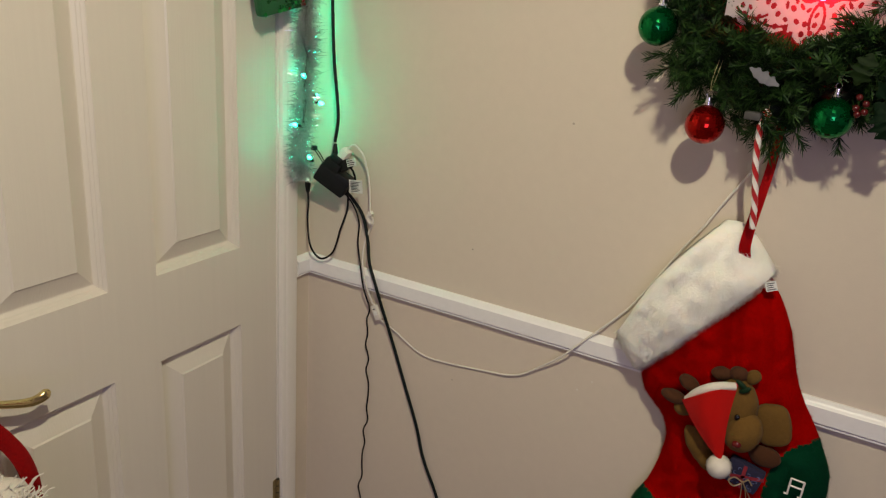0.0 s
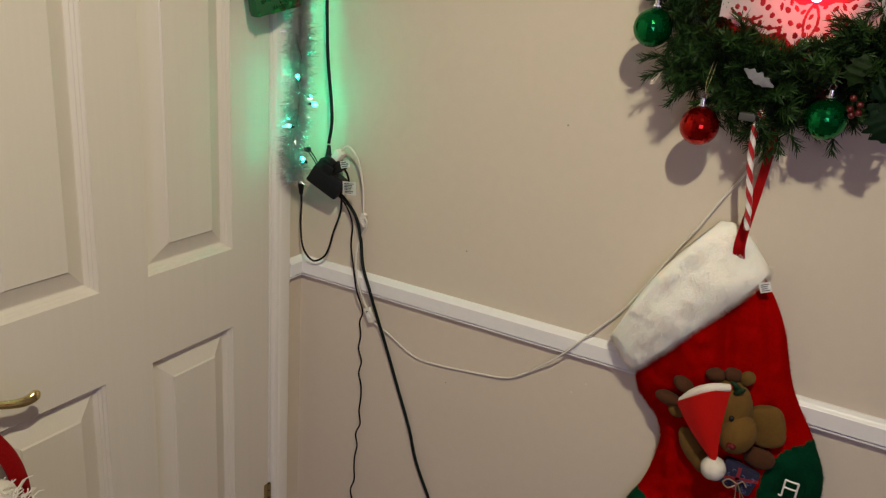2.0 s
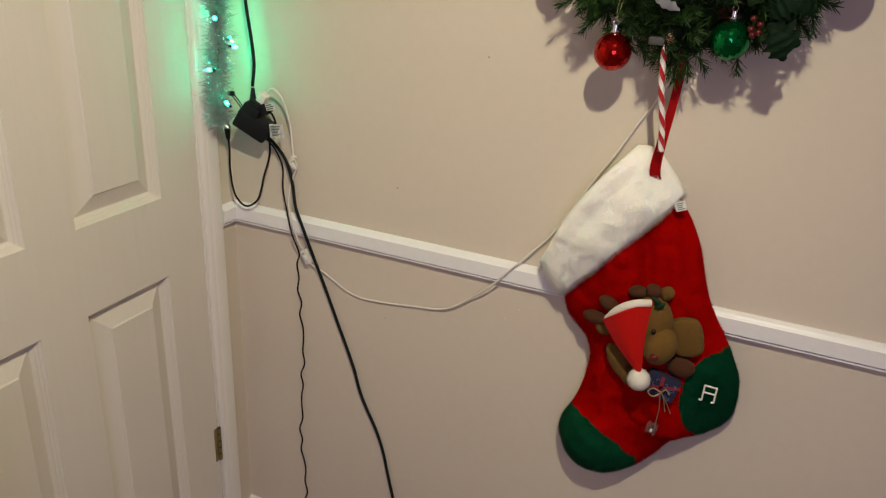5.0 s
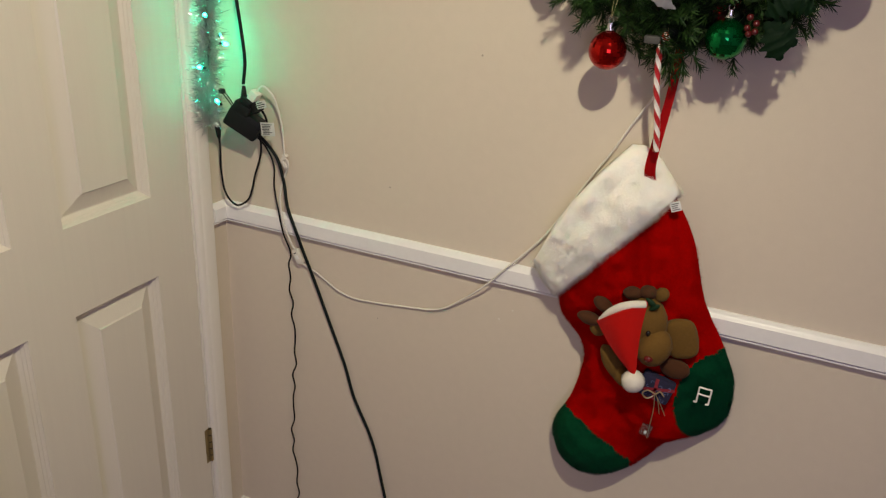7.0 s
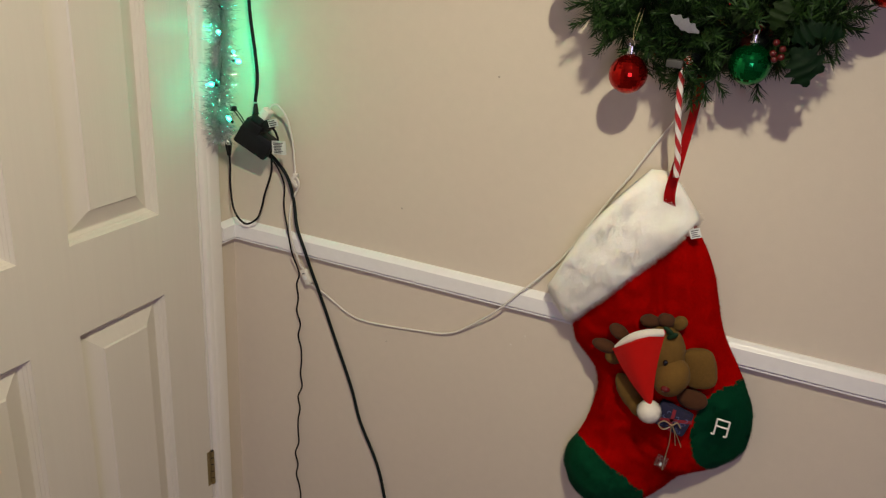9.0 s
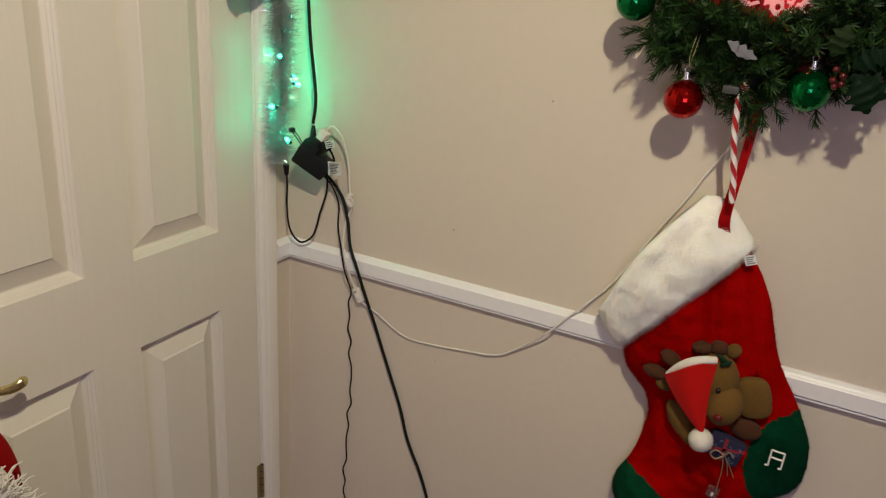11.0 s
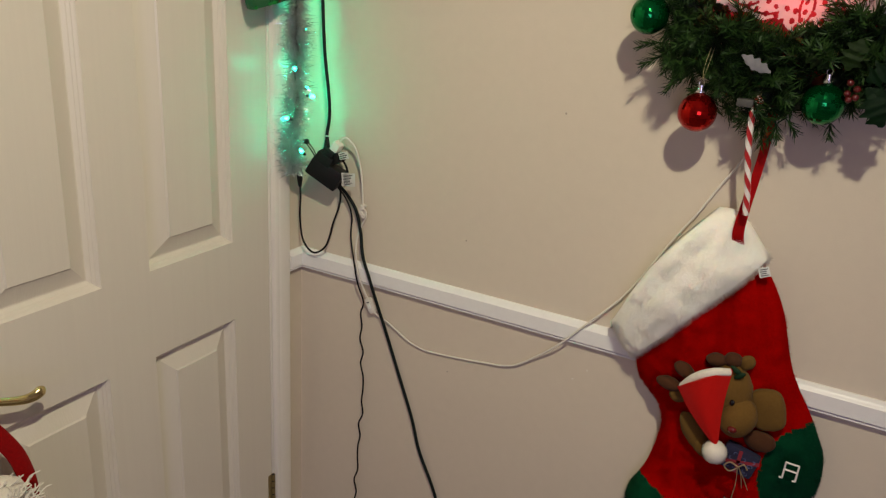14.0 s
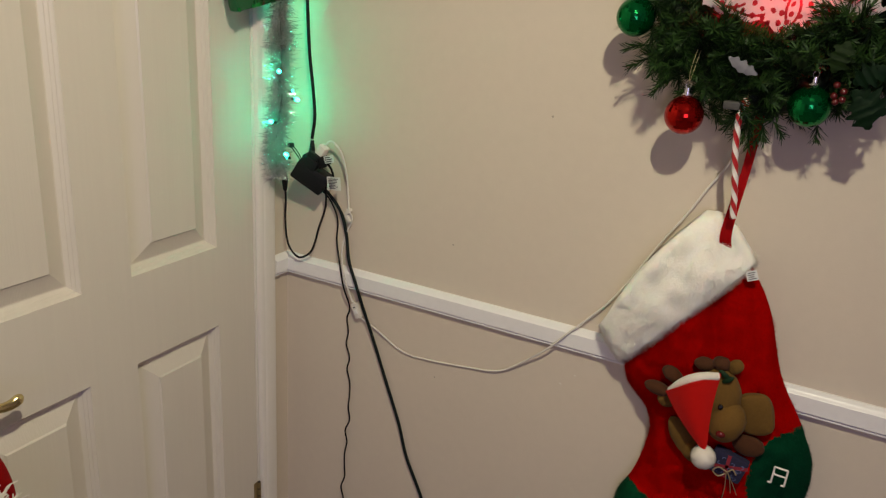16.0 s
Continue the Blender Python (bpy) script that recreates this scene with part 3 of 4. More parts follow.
paper_tag(w(-0.900, 1.181, 0.060), pose(0, 0, 0, 0, -4, 12), 0.031, 0.029, 7, "small white printed warning tag on the adapter cord")
paper_tag(w(-0.914, 1.231, 0.060), pose(0, 0, 0, 0, -16, 10), 0.022, 0.016, 3, "small white folded tag on the plug lead")
link = thing("tag_lead", "short black lead beside the printed tags", "cord", at=w(-0.92, 1.2))
bm = tube([w(-0.930, 1.222, 0.048), w(-0.922, 1.205, 0.040), w(-0.920, 1.185, 0.036), w(-0.930, 1.162, 0.040)], 0.0024, 24, 8)
bm.transform(Matrix.Translation(-link.location))
part("cord", bm, M["cord_black"], link)

# white flat flex with its plug, tie and in-line switch
wc = thing("white_cord", "thin white lamp cord draped across the wall to the wreath", "lamp cord", at=w(-0.93, 1.2))


def wpart(name, points, r, n, mat_key="white_pl", sides=8):
    bm = tube(points, r, n, sides)
    bm.transform(Matrix.Translation(-wc.location))
    return part(name, bm, M[mat_key], wc)


wpart("cord", [w(-0.946, 1.246, 0.042), w(-0.930, 1.263, 0.036), w(-0.917, 1.258, 0.032), w(-0.905, 1.235, 0.024), w(-0.898, 1.185, 0.014), w(-0.895, 1.140, 0.012), w(-0.893, 1.112, 0.012)], 0.0021, 50)
wpart("cord", [w(-0.893, 1.112, 0.012), w(-0.885, 1.090, 0.012), w(-0.896, 1.066, 0.010), w(-0.908, 1.030, 0.010), w(-0.904, 0.995, 0.018), w(-0.892, 0.955, 0.023), w(-0.878, 0.910, 0.016), w(-0.872, 0.898, 0.012)], 0.0021, 50)
wpart("cord", [w(-0.856, 0.866, 0.009), w(-0.842, 0.858, 0.008), w(-0.818, 0.848, 0.006), w(-0.790, 0.832, 0.005), w(-0.758, 0.815, 0.004), w(-0.722, 0.807, 0.004), w(-0.680, 0.809, 0.004), w(-0.640, 0.813, 0.004),
               w(-0.600, 0.818, 0.004), w(-0.560, 0.824, 0.005), w(-0.530, 0.829, 0.006), w(-0.495, 0.842, 0.007), w(-0.450, 0.878, 0.012), w(-0.402, 0.924, 0.023), w(-0.362, 0.971, 0.022), w(-0.325, 1.012, 0.012),
               w(-0.293, 1.052, 0.010), w(-0.264, 1.100, 0.010), w(-0.236, 1.152, 0.010), w(-0.210, 1.198, 0.010), w(-0.186, 1.238, 0.010), w(-0.158, 1.292, 0.010), w(-0.131, 1.340, 0.010), w(-0.10, 1.41, 0.02), w(-0.08, 1.50, 0.03)], 0.0021, 170)
bm = box((-0.010, -0.010, -0.017), (0.010, 0.010, 0.017), 0.004, m=rel(pose(-0.948, DX(-0.948) - 0.042, 1.238, 0, 34, 0), wc))
part("white_plug", bm, M["white_pl"], wc)
for s, z in ((1, 1.110), (-1, 1.096)):
    bm = box((-0.004, -0.005, -0.009), (0.004, 0.005, 0.009), 0.0015, m=rel(pose(-0.892, DX(-0.892) - 0.014, z, 0, s * 40, 0), wc))
    part("cord_tie", bm, M["white_pl"], wc)
wpart("tie_loop", [w(-0.896, 1.116, 0.016), w(-0.881, 1.104, 0.018), w(-0.883, 1.088, 0.016), w(-0.898, 1.094, 0.014)], 0.0018, 24)
sm = rel(pose(-0.863, DX(-0.863) - 0.012, 0.882, 0, -26, 0), wc)
switch = part("inline_switch", box((-0.0080, -0.007, -0.018), (0.0080, 0.007, 0.018), 0.003, m=sm), M["white_pl"], wc)
part("rocker", box((-0.0045, -0.0082, -0.006), (0.0045, -0.006, 0.004), 0.0008, m=sm), M["paper"], switch)
part("slot", box((-0.003, -0.0078, 0.008), (0.003, -0.0068, 0.0105), m=sm), M["ink"], switch)


# ---- tinsel garland with green lights ----
def garland():
    ax, ay = -1.026, 1.272
    root = thing("tinsel_garland", "silver tinsel garland with lit green fairy lights hanging in the corner", "tinsel garland", at=(ax, ay, 1.19))
    top = 0.40
    way = [(0.006, 0.0, top), (0.002, 0, 0.31), (0.004, 0.0, 0.25), (0.000, 0, 0.17), (-0.004, 0, 0.11), (-0.013, 0, 0.05), (-0.006, 0, -0.012)]
    part("core", tube(way, 0.003, 60, 6), M["cord_black"], root)
    part("light_wire", tube([(x + 0.008 * math.sin(9 * z * 6), y - 0.01 * math.cos(9 * z * 5), z) for x, y, z in [(way[0][0] - 0.004, 0, top - i * 0.018) for i in range(20)]], 0.0012, 160, 6), M["cord_green"], root)
    rng = np.random.default_rng(5)
    path = spline(way, 400)
    V, F = [], []
    lat, near = Vector((0.77, 0.64, 0)), Vector((0.64, -0.77, 0))
    lit = ((-0.002, 0.034, 0.216, (0.3, -0.7, 0.2)), (0.034, 0.010, 0.157, (0.9, 0.2, -0.1)), (-0.018, 0.026, 0.112, (-0.9, -0.5, 0.1)), (0.012, 0.032, 0.044, (-0.2, -0.6, 0.6)))
    spots = [lat * s + near * t + Vector((0, 0, z)) for s, t, z, _ in lit]
    for i in range(7000):
        s = rng.random()
        p = path[int(s * 399)]
        z = p.z
        thick = 0.75 + 0.25 * math.sin(z * 55) + 0.15 * math.sin(z * 23 + 1)
        a = rng.uniform(0, 2 * math.pi)
        lift = rng.normal(0.1, 0.55)
        d = Vector((math.cos(a), math.sin(a), lift)).normalized()
        L = rng.uniform(0.019, 0.036) * (0.75 + 0.3 * thick)
        side = d.cross(Vector(rng.normal(0, 1, 3))).normalized() * 0.00075
        bend = Vector(rng.normal(0, 0.0050, 3))
        q = p + d * 0.001
        if any((q + d * L * f - c).length < 0.008 for c in spots for f in (0.6, 0.8, 1.0)):
            continue
        k = len(V)
        V += [q - side, q + side, q + d * L * 0.55 + bend * 0.5 + side, q + d * L * 0.55 + bend * 0.5 - side, q + d * L + bend * 1.6]
        F += [(k, k + 1, k + 2, k + 3), (k + 3, k + 2, k + 4)]
    tagged(raw("tinsel", V, F, M["tinsel"], root, "silver foil strips", smooth=False), kind="stuff")

    def bulb(x, y, z, d, key="led"):
        d = Vector(d).normalized()
        q = Vector((x, y, z))
        turn = d.to_track_quat("Z", "Y").to_matrix().to_4x4()
        bm = bmesh.new()
        bmesh.ops.create_cone(bm, segments=12, radius1=0.0032, radius2=0.0032, depth=0.009, cap_ends=True, matrix=Matrix.Translation(q - d * 0.008) @ turn)
        holder = part("bulb_holder", bm, M["cord_green"], root)
        bm = bmesh.new()
        ball(bm, q, (0.0034, 0.0034, 0.0062), turn, 14, 10)
        part("led_bulb", bm, M[key], holder, "lit green bulb")
    for s, t, z, d in lit:
        bulb(*(lat * s + near * t + Vector((0, 0, z))), d)
    for s, t, z in ((0.022, -0.026, 0.375), (0.012, -0.028, 0.335), (0.020, -0.026, 0.290), (0.024, -0.022, 0.170), (0.002, -0.026, 0.115), (0.004, -0.030, 0.050), (0.010, -0.028, 0.450), (0.002, -0.026, 0.215)):
        bulb(*(lat * s + near * t + Vector((0, 0, z))), lat * 0.3 - near + Vector((0, 0, 0.2)), "led_hidden")
    return root


garland()


def sequin_bag():
    root = thing("sequin_stocking", "green sequin fabric stocking hanging at the door frame", "stocking decoration", at=(-1.030, 1.2233, 1.532))
    W, Hh = 0.168, 0.34
    m = pose(0, 0, 0, 11, 0, 0)
    bm = box((-0.012, -W / 2, 0), (0.012, W / 2, Hh), 0.0115, m=m)
    part("cloth", bm, M["sequin_cloth"], root)
    rng = random.Random(3)
    V, F, S = [], [], []
    for i in range(44):
        for j in range(20):
            y = -W / 2 + 0.006 + (j + 0.5 * (i % 2)) * (W - 0.012) / 20
            z = 0.006 + i * 0.0075
            if noise.noise(Vector((y * 25, z * 18, 3))) < -0.12:
                continue
            c = m @ Vector((0.0126, y, z))
            nrm = Vector((1, rng.uniform(-0.35, 0.35), rng.uniform(-0.35, 0.35))).normalized()
            a = nrm.orthogonal().normalized()
            b = nrm.cross(a)
            k = len(V)
            V += [c + 0.0042 * (math.cos(q * math.pi / 4) * a + math.sin(q * math.pi / 4) * b) for q in range(8)]
            F.append(tuple(range(k, k + 8)))
            S.append(1 if noise.noise(Vector((y * 40, z * 30, 9))) > 0.38 else 0)
    tagged(raw("sequins", V, F, [M["sequin"], M["sequin_red"]], root, "overlapping shiny green sequins", smooth=False, slots=S), kind="stuff")
    part("hanging_loop", tube([m @ Vector((0, 0.02, Hh - 0.01)), m @ Vector((0, 0.01, Hh + 0.10)), m @ Vector((-0.012, 0.0, Hh + 0.20))], 0.002, 20, 6), M["ribbon"], root)
    return root


sequin_bag()


# ---- the doll that hangs from the door handle: one plain mesh ----
def hanging_doll():
    ob_at = Vector((-1.030, 0.518, 0.80))
    bm = bmesh.new()
    # strap over the handle, hat, head with hair, coat
    for side in (-1, 1):
        path = [(0.012, 0.012 + side * 0.010, 0.128), (0.014, 0.008 + side * 0.034, 0.098), (0.012, 0.008 + side * 0.058, 0.050), (0.008, 0.006 + side * 0.074, -0.005), (0.002, 0.005 + side * 0.078, -0.06)]
        vs = set(bm.verts)
        tube(path, 0.014, 40, 10, bm=bm, mi=0)
        for v in set(bm.verts) - vs:
            v.co.x = 0.006 + (v.co.x - 0.006) * 0.5
    ball(bm, (0.014, 0.010, 0.140), (0.013, 0.018, 0.018), mi=1)
    tube([(0.010, 0.010, 0.13), (0.012, 0.008, 0.16), (0.002, 0.006, 0.175)], 0.004, 14, 8, bm=bm, mi=0)
    ball(bm, (0.030, 0.0, -0.05), (0.045, 0.052, 0.060), mi=2)
    ball(bm, (0.020, 0.0, -0.22), (0.05, 0.085, 0.14), mi=0)
    ball(bm, (0.030, 0.0, -0.115), (0.045, 0.055, 0.055), mi=1)
    ball(bm, (0.022, 0.004, 0.005), (0.034, 0.060, 0.034), mi=1)
    ball(bm, (0.026, 0.036, -0.060), (0.034, 0.034, 0.042), mi=1)
    ball(bm, (0.026, -0.040, -0.055), (0.034, 0.040, 0.048), mi=1)
    ball(bm, (0.072, -0.014, -0.040), (0.003, 0.004, 0.005), mi=3)
    ball(bm, (0.072, 0.022, -0.040), (0.003, 0.004, 0.005), mi=3)
    rng = random.Random(8)
    for i in range(260):
        a = rng.uniform(-0.7, 3.8)
        c = Vector((0.030 + rng.uniform(-0.015, 0.03), rng.uniform(0.040, 0.058) * math.cos(a), -0.040 + rng.uniform(0.040, 0.055) * math.sin(a)))
        pts = [c]
        d = Vector((rng.uniform(-0.2, 0.6), math.cos(a), math.sin(a) * 0.7)).normalized()
        for k in range(4):
            pts.append(pts[-1] + d * 0.008 + Vector([rng.uniform(-0.007, 0.007) for _ in range(3)]))
        tube(pts, 0.0011, 12, 5, bm=bm, mi=1)
    ob = part("hanging_doll", bm, [M["velvet"], M["yarn"], M["skin"], M["eye"]])
    ob.location = ob_at
    return tagged(ob, "red felt doll with white yarn hair hanging from the door handle", "doll")


hanging_doll()


# ---- the plush stocking ----
SB = D - 0.024     # its back lies on the rail


def sections(stations, n, cols, back, depth, power=0.62):
    """Rows of points across a stuffed shape: flat back, rounded front."""
    L = spline([(a, 0, b) for a, b, _, _ in stations], n)
    R = spline([(c, 0, d) for _, _, c, d in stations], n)
    rows = []
    for i, (l, r) in enumerate(zip(L, R)):
        s = i / (n - 1)
        row = []
        for k in range(cols + 1):
            u = 0.5 - 0.5 * math.cos(math.pi * k / cols)
            q = l.lerp(r, u)
            h = max(0.0, 1 - (2 * u - 1) ** 2) ** power * depth(s)
            row.append(Vector((q.x, back - h, q.z)))
        rows.append(row)
    return rows


def stocking():
    root = thing("christmas_stocking", "red plush stocking with cream fur cuff and green toe", "stocking", at=(-0.09, SB, 0.9))
    off = Vector(root.location)
    root.location = on_wall(off)
    stations = [(-0.262, 0.962, -0.086, 1.190), (-0.250, 0.946, -0.066, 1.172), (-0.238, 0.905, -0.022, 1.100), (-0.196, 0.862, 0.016, 0.990), (-0.183, 0.822, 0.066, 0.905), (-0.187, 0.780, 0.094, 0.838),
                (-0.193, 0.748, 0.093, 0.768), (-0.202, 0.716, 0.058, 0.722), (-0.213, 0.692, 0.004, 0.692), (-0.224, 0.664, -0.040, 0.628), (-0.225, 0.632, -0.078, 0.590), (-0.203, 0.590, -0.125, 0.568), (-0.168, 0.571, -0.160, 0.569)]
    n, cols = 190, 110
    rows = sections(stations, n, cols, 0, lambda s: 0.046 * min(1, (1.001 - s) * 9) ** 0.5)

    def ripple(v):
        f = noise.noise(Vector((v.x * 11 + v.z * 5, 2, v.z * 7 - v.x * 4)))
        g = noise.noise(Vector((v.x * 40, 5, v.z * 40)))
        e = min(1, -v.y / 0.03)
        # two soft folds that run down from the cuff
        fold = 0
        for x0, lean_by, low, deep in ((-0.112, -0.16, 0.965, 0.011), (-0.048, -0.22, 0.985, 0.009)):
            reach = max(0, min(1, (v.z - low) / 0.07))
            fold += deep * reach * math.exp(-((v.x - x0 - (1.12 - v.z) * -lean_by) / 0.013) ** 2)
        return Vector((v.x, v.y + e * (0.016 * f + 0.003 * g + fold), v.z)) - Vector((off.x, 0, off.z))

    V = [ripple(v) for r in rows for v in r]
    nb = len(V)
    V += [Vector((v.x - off.x, 0.0, v.z - off.z)) for r in rows for v in r]
    kinds = {"body": [], "heel": [], "toe": []}
    for i in range(n - 1):
        for k in range(cols):
            a = i * (cols + 1) + k
            q = (a, a + cols + 1, a + cols + 2, a + 1)
            c = sum((V[j] for j in q), Vector()) / 4 + Vector((off.x, 0, off.z))
            wob = 0.006 * noise.noise(Vector((c.x * 40, 0, c.z * 40)))
            toe = (c.z - 0.703) + (c.x + 0.20) * 0.52 + wob < -0.012 * math.sin(max(0, min(1, (c.x + 0.2) / 0.14)) * math.pi) * -1 and c.x < -0.062
            heel = (c.x - 0.078) ** 2 / 0.079 ** 2 + (c.z - 0.808) ** 2 / 0.100 ** 2 < 1 + wob * 10
            key = "toe" if toe else "heel" if heel else "body"
            kinds[key].append(q)
            if key == "body":
                kinds[key].append(tuple(j + nb for j in q[::-1]))
    made = {}
    for key, faces in kinds.items():
        used = sorted({j for f in faces for j in f})
        idx = {j: i for i, j in enumerate(used)}
        label = {"body": "", "heel": "dark green plush heel patch", "toe": "dark green plush toe cap"}[key]
        made[key] = raw(key, [V[j] for j in used], [tuple(idx[j] for j in f) for f in faces], M["red_plush" if key == "body" else "green_plush"], root, label)
    front = [f for f in kinds["body"] if max(f) < nb]
    tmp = bpy.data.meshes.new("pile_base")
    tmp.from_pydata([tuple(v) for v in V], [], front)

    class Base:
        data = tmp
    down = (0.10, -0.1, -0.7)
    tagged(fur("body_nap", [Base], 70000, 0.0066, 0.0007, down, M["red_fibre"], made["body"], "short red pile", 11), kind="stuff")
    tagged(fur("heel_nap", [made["heel"]], 16000, 0.0066, 0.0007, down, M["green_fibre"], made["heel"], "short green pile", 12), kind="stuff")
    tagged(fur("toe_nap", [made["toe"]], 13000, 0.0066, 0.0007, down, M["green_fibre"], made["toe"], "short green pile", 13), kind="stuff")
    bpy.data.meshes.remove(tmp)

    # cuff: a fat furry roll
    cs = [(-0.296, 1.014, -0.152, 1.252), (-0.304, 1.000, -0.126, 1.252), (-0.297, 0.988, -0.102, 1.236), (-0.279, 0.964, -0.078, 1.208), (-0.263, 0.946, -0.060, 1.184), (-0.252, 0.944, -0.066, 1.174)]
    rows = sections(cs, 40, 60, 0, lambda s: 0.040 + 0.024 * math.sin(math.pi * min(1, max(0, s))) ** 0.5, 0.40)

    # the upper edge swells out towards the cord
    for i, row in enumerate(rows):
        for k, v in enumerate(row):
            v += Vector((-0.832, 0, 0.555)) * 0.015 * max(0, 1 - i / 20) * math.sin(math.pi * (0.5 - 0.5 * math.cos(math.pi * k / 60)))

    def lump(v):
        f = noise.noise(Vector((v.x * 24, 1, v.z * 24))) + 0.5 * noise.noise(Vector((v.x * 60, 4, v.z * 60))) + 0.35 * noise.noise(Vector((v.x * 120, 7, v.z * 120)))
        crease = math.exp(-(((v.x - v.z * 0.75) + 1.055) / 0.024) ** 2)
        e = min(1, -v.y / 0.03)
        swell = noise.noise(Vector((v.x * 13 + 3, 2, v.z * 13)))
        return Vector((v.x, v.y + e * (0.0035 * f + 0.005 * swell + 0.0045 * crease), v.z)) - Vector((off.x, 0, off.z))
    V = [lump(v) for r in rows for v in r]
    nb = len(V)
    V += [Vector((v.x - off.x, 0.0, v.z - off.z)) for r in rows for v in r]
    fr = [(i * 61 + k, (i + 1) * 61 + k, (i + 1) * 61 + k + 1, i * 61 + k + 1) for i in range(39) for k in range(60)]
    ends = [tuple(list(range(0, 61)) + [nb + 60 - k for k in range(61)]), tuple(list(range(39 * 61, 40 * 61)) + [nb + 39 * 61 + 60 - k for k in range(61)])]
    cuff = raw("cuff", V, fr + [tuple(j + nb for j in q[::-1]) for q in fr] + ends, M["cuff"], root, "cream faux fur cuff")
    tmp = bpy.data.meshes.new("pile_base")
    tmp.from_pydata([tuple(v) for v in V], [], fr)
    Base.data = tmp
    tagged(fur("cuff_nap", [Base], 15000, 0.0115, 0.0006, (0.35, -0.05, -0.55), M["cuff_fibre"], cuff, "long cream fibres", 21, 0.30, 30, 0.25), kind="stuff")
    bpy.data.meshes.remove(tmp)

    def q(px, pz, out):
        return Vector((px, D - out, pz)) - off

    # ribbon strap up to the wreath
    bm = bmesh.new()
    path = spline([q(-0.106, 1.195, 0.056), q(-0.111, 1.228, 0.066), q(-0.108, 1.272, 0.058), q(-0.102, 1.325, 0.050), q(-0.098, 1.380, 0.044), q(-0.096, 1.46, 0.045)], 24)
    lo, hi = [], []
    for i, p in enumerate(path):
        wd = 0.0098 - 0.003 * min(1, i / 14)
        lo.append(bm.verts.new(p - Vector((wd, 0.002, 0.002))))
        hi.append(bm.verts.new(p + Vector((wd, 0.002, -0.002))))
    for i in range(23):
        bm.faces.new((lo[i], lo[i + 1], hi[i + 1], hi[i]))
    bmesh.ops.solidify(bm, geom=bm.faces[:], thickness=0.0012)
    part("ribbon_strap", bm, M["ribbon"], root, "red satin hanging ribbon")

    # sewn-in label at the seam
    lm = Matrix.Translation(q(-0.060, 1.164, 0.056)) @ pose(0, 0, 0, 0, -22, 6)
    tag = part("sewn_label", box((-0.0088, -0.0006, -0.0085), (0.0088, 0.0006, 0.0085), m=lm), M["paper"], root, "small white woven label")
    bars(tag, lm @ Matrix.Translation((0, -0.0008, 0)), 0.014, 0.014, 4, M["ink"])

    # embroidered pair of beamed notes on the heel
    bm = bmesh.new()
    yy = 0.074
    nt = lambda a, b: q(0.046 + a, 0.829 + b, yy - 6.0 * a * a)
    for a, b in (((-0.009, -0.017), (-0.008, 0.015)), ((0.012, -0.017), (0.013, 0.014)), ((-0.008, 0.015), (0.013, 0.014)), ((-0.0085, 0.001), (0.0125, 0.000)), ((-0.014, -0.017), (-0.009, -0.017)), ((0.007, -0.017), (0.012, -0.017))):
        mid = ((a[0] + b[0]) / 2, (a[1] + b[1]) / 2)
        tube([nt(*a), nt(*mid), nt(*b)], 0.0017, 8, 7, bm=bm)
    part("embroidery", bm, M["cane_white"], root, "white embroidered music notes")

    # plush reindeer: one plain mesh in its colours
    def P(px, py, out):
        dx, dy = px, py
        p = Vector((-0.062 + 0.00099 * dx + 0.00018 * dy, D - 0.07, 0.871 - 0.00122 * dy + 0.000243 * dx))
        e = Vector((0.03, 0.0, 1.577))
        return e + (p - e) * ((D - out) / (D - 0.07)) - off
    lean = lambda deg: pose(0, 0, 0, 0, deg, 0)

    def plush(name, spots, key, parent, label="", pile=0, square=1.0):
        bm = bmesh.new()
        for px, py, out, radii, deg in spots:
            turn, mid = lean(deg), P(px, py, out)
            for v in ball(bm, (0, 0, 0), (1, 1, 1), None, 28, 18):
                c = [math.copysign(abs(a) ** square, a) * r for a, r in zip(v.co, radii)]
                v.co = mid + turn.to_3x3() @ Vector(c)
                v.co += 0.0012 * noise.noise_vector(v.co * 70)
        ob = part(name, bm, M[key], parent, label, angle=80)
        if pile:
            tagged(fur(name + "_nap", [ob], pile, 0.0026, 0.0006, (0.1, -0.1, -0.4), M["brown_fibre"], parent, "", 40 + pile, 0.5), kind="stuff")
        return ob
    deer = plush("plush_reindeer", [(2, -62, 0.082, (0.035, 0.026, 0.048), -10), (14, -20, 0.094, (0.030, 0.028, 0.038), 16)], "brown", root, "tan plush reindeer head with brown antlers")
    tagged(fur("head_nap", [deer], 9000, 0.0026, 0.0006, (0.1, -0.1, -0.4), M["brown_fibre"], deer, "", 41, 0.5), kind="stuff")
    plush("arm", [(60, -35, 0.072, (0.029, 0.013, 0.037), -16)], "brown", deer, "", 5000, 0.62)
    plush("arm", [(-60, 8, 0.074, (0.018, 0.013, 0.040), -34), (-44, 28, 0.076, (0.018, 0.012, 0.026), -40)], "brown", deer, "", 4001)
    plush("ear", [(26, -104, 0.080, (0.012, 0.008, 0.014), 20)], "brown", deer, "", 900)
    plush("ear", [(-88, -48, 0.078, (0.015, 0.008, 0.013), 20)], "brown", deer, "", 901)
    plush("foot", [(50, 14, 0.074, (0.026, 0.012, 0.020), 0)], "dark_brown", deer)
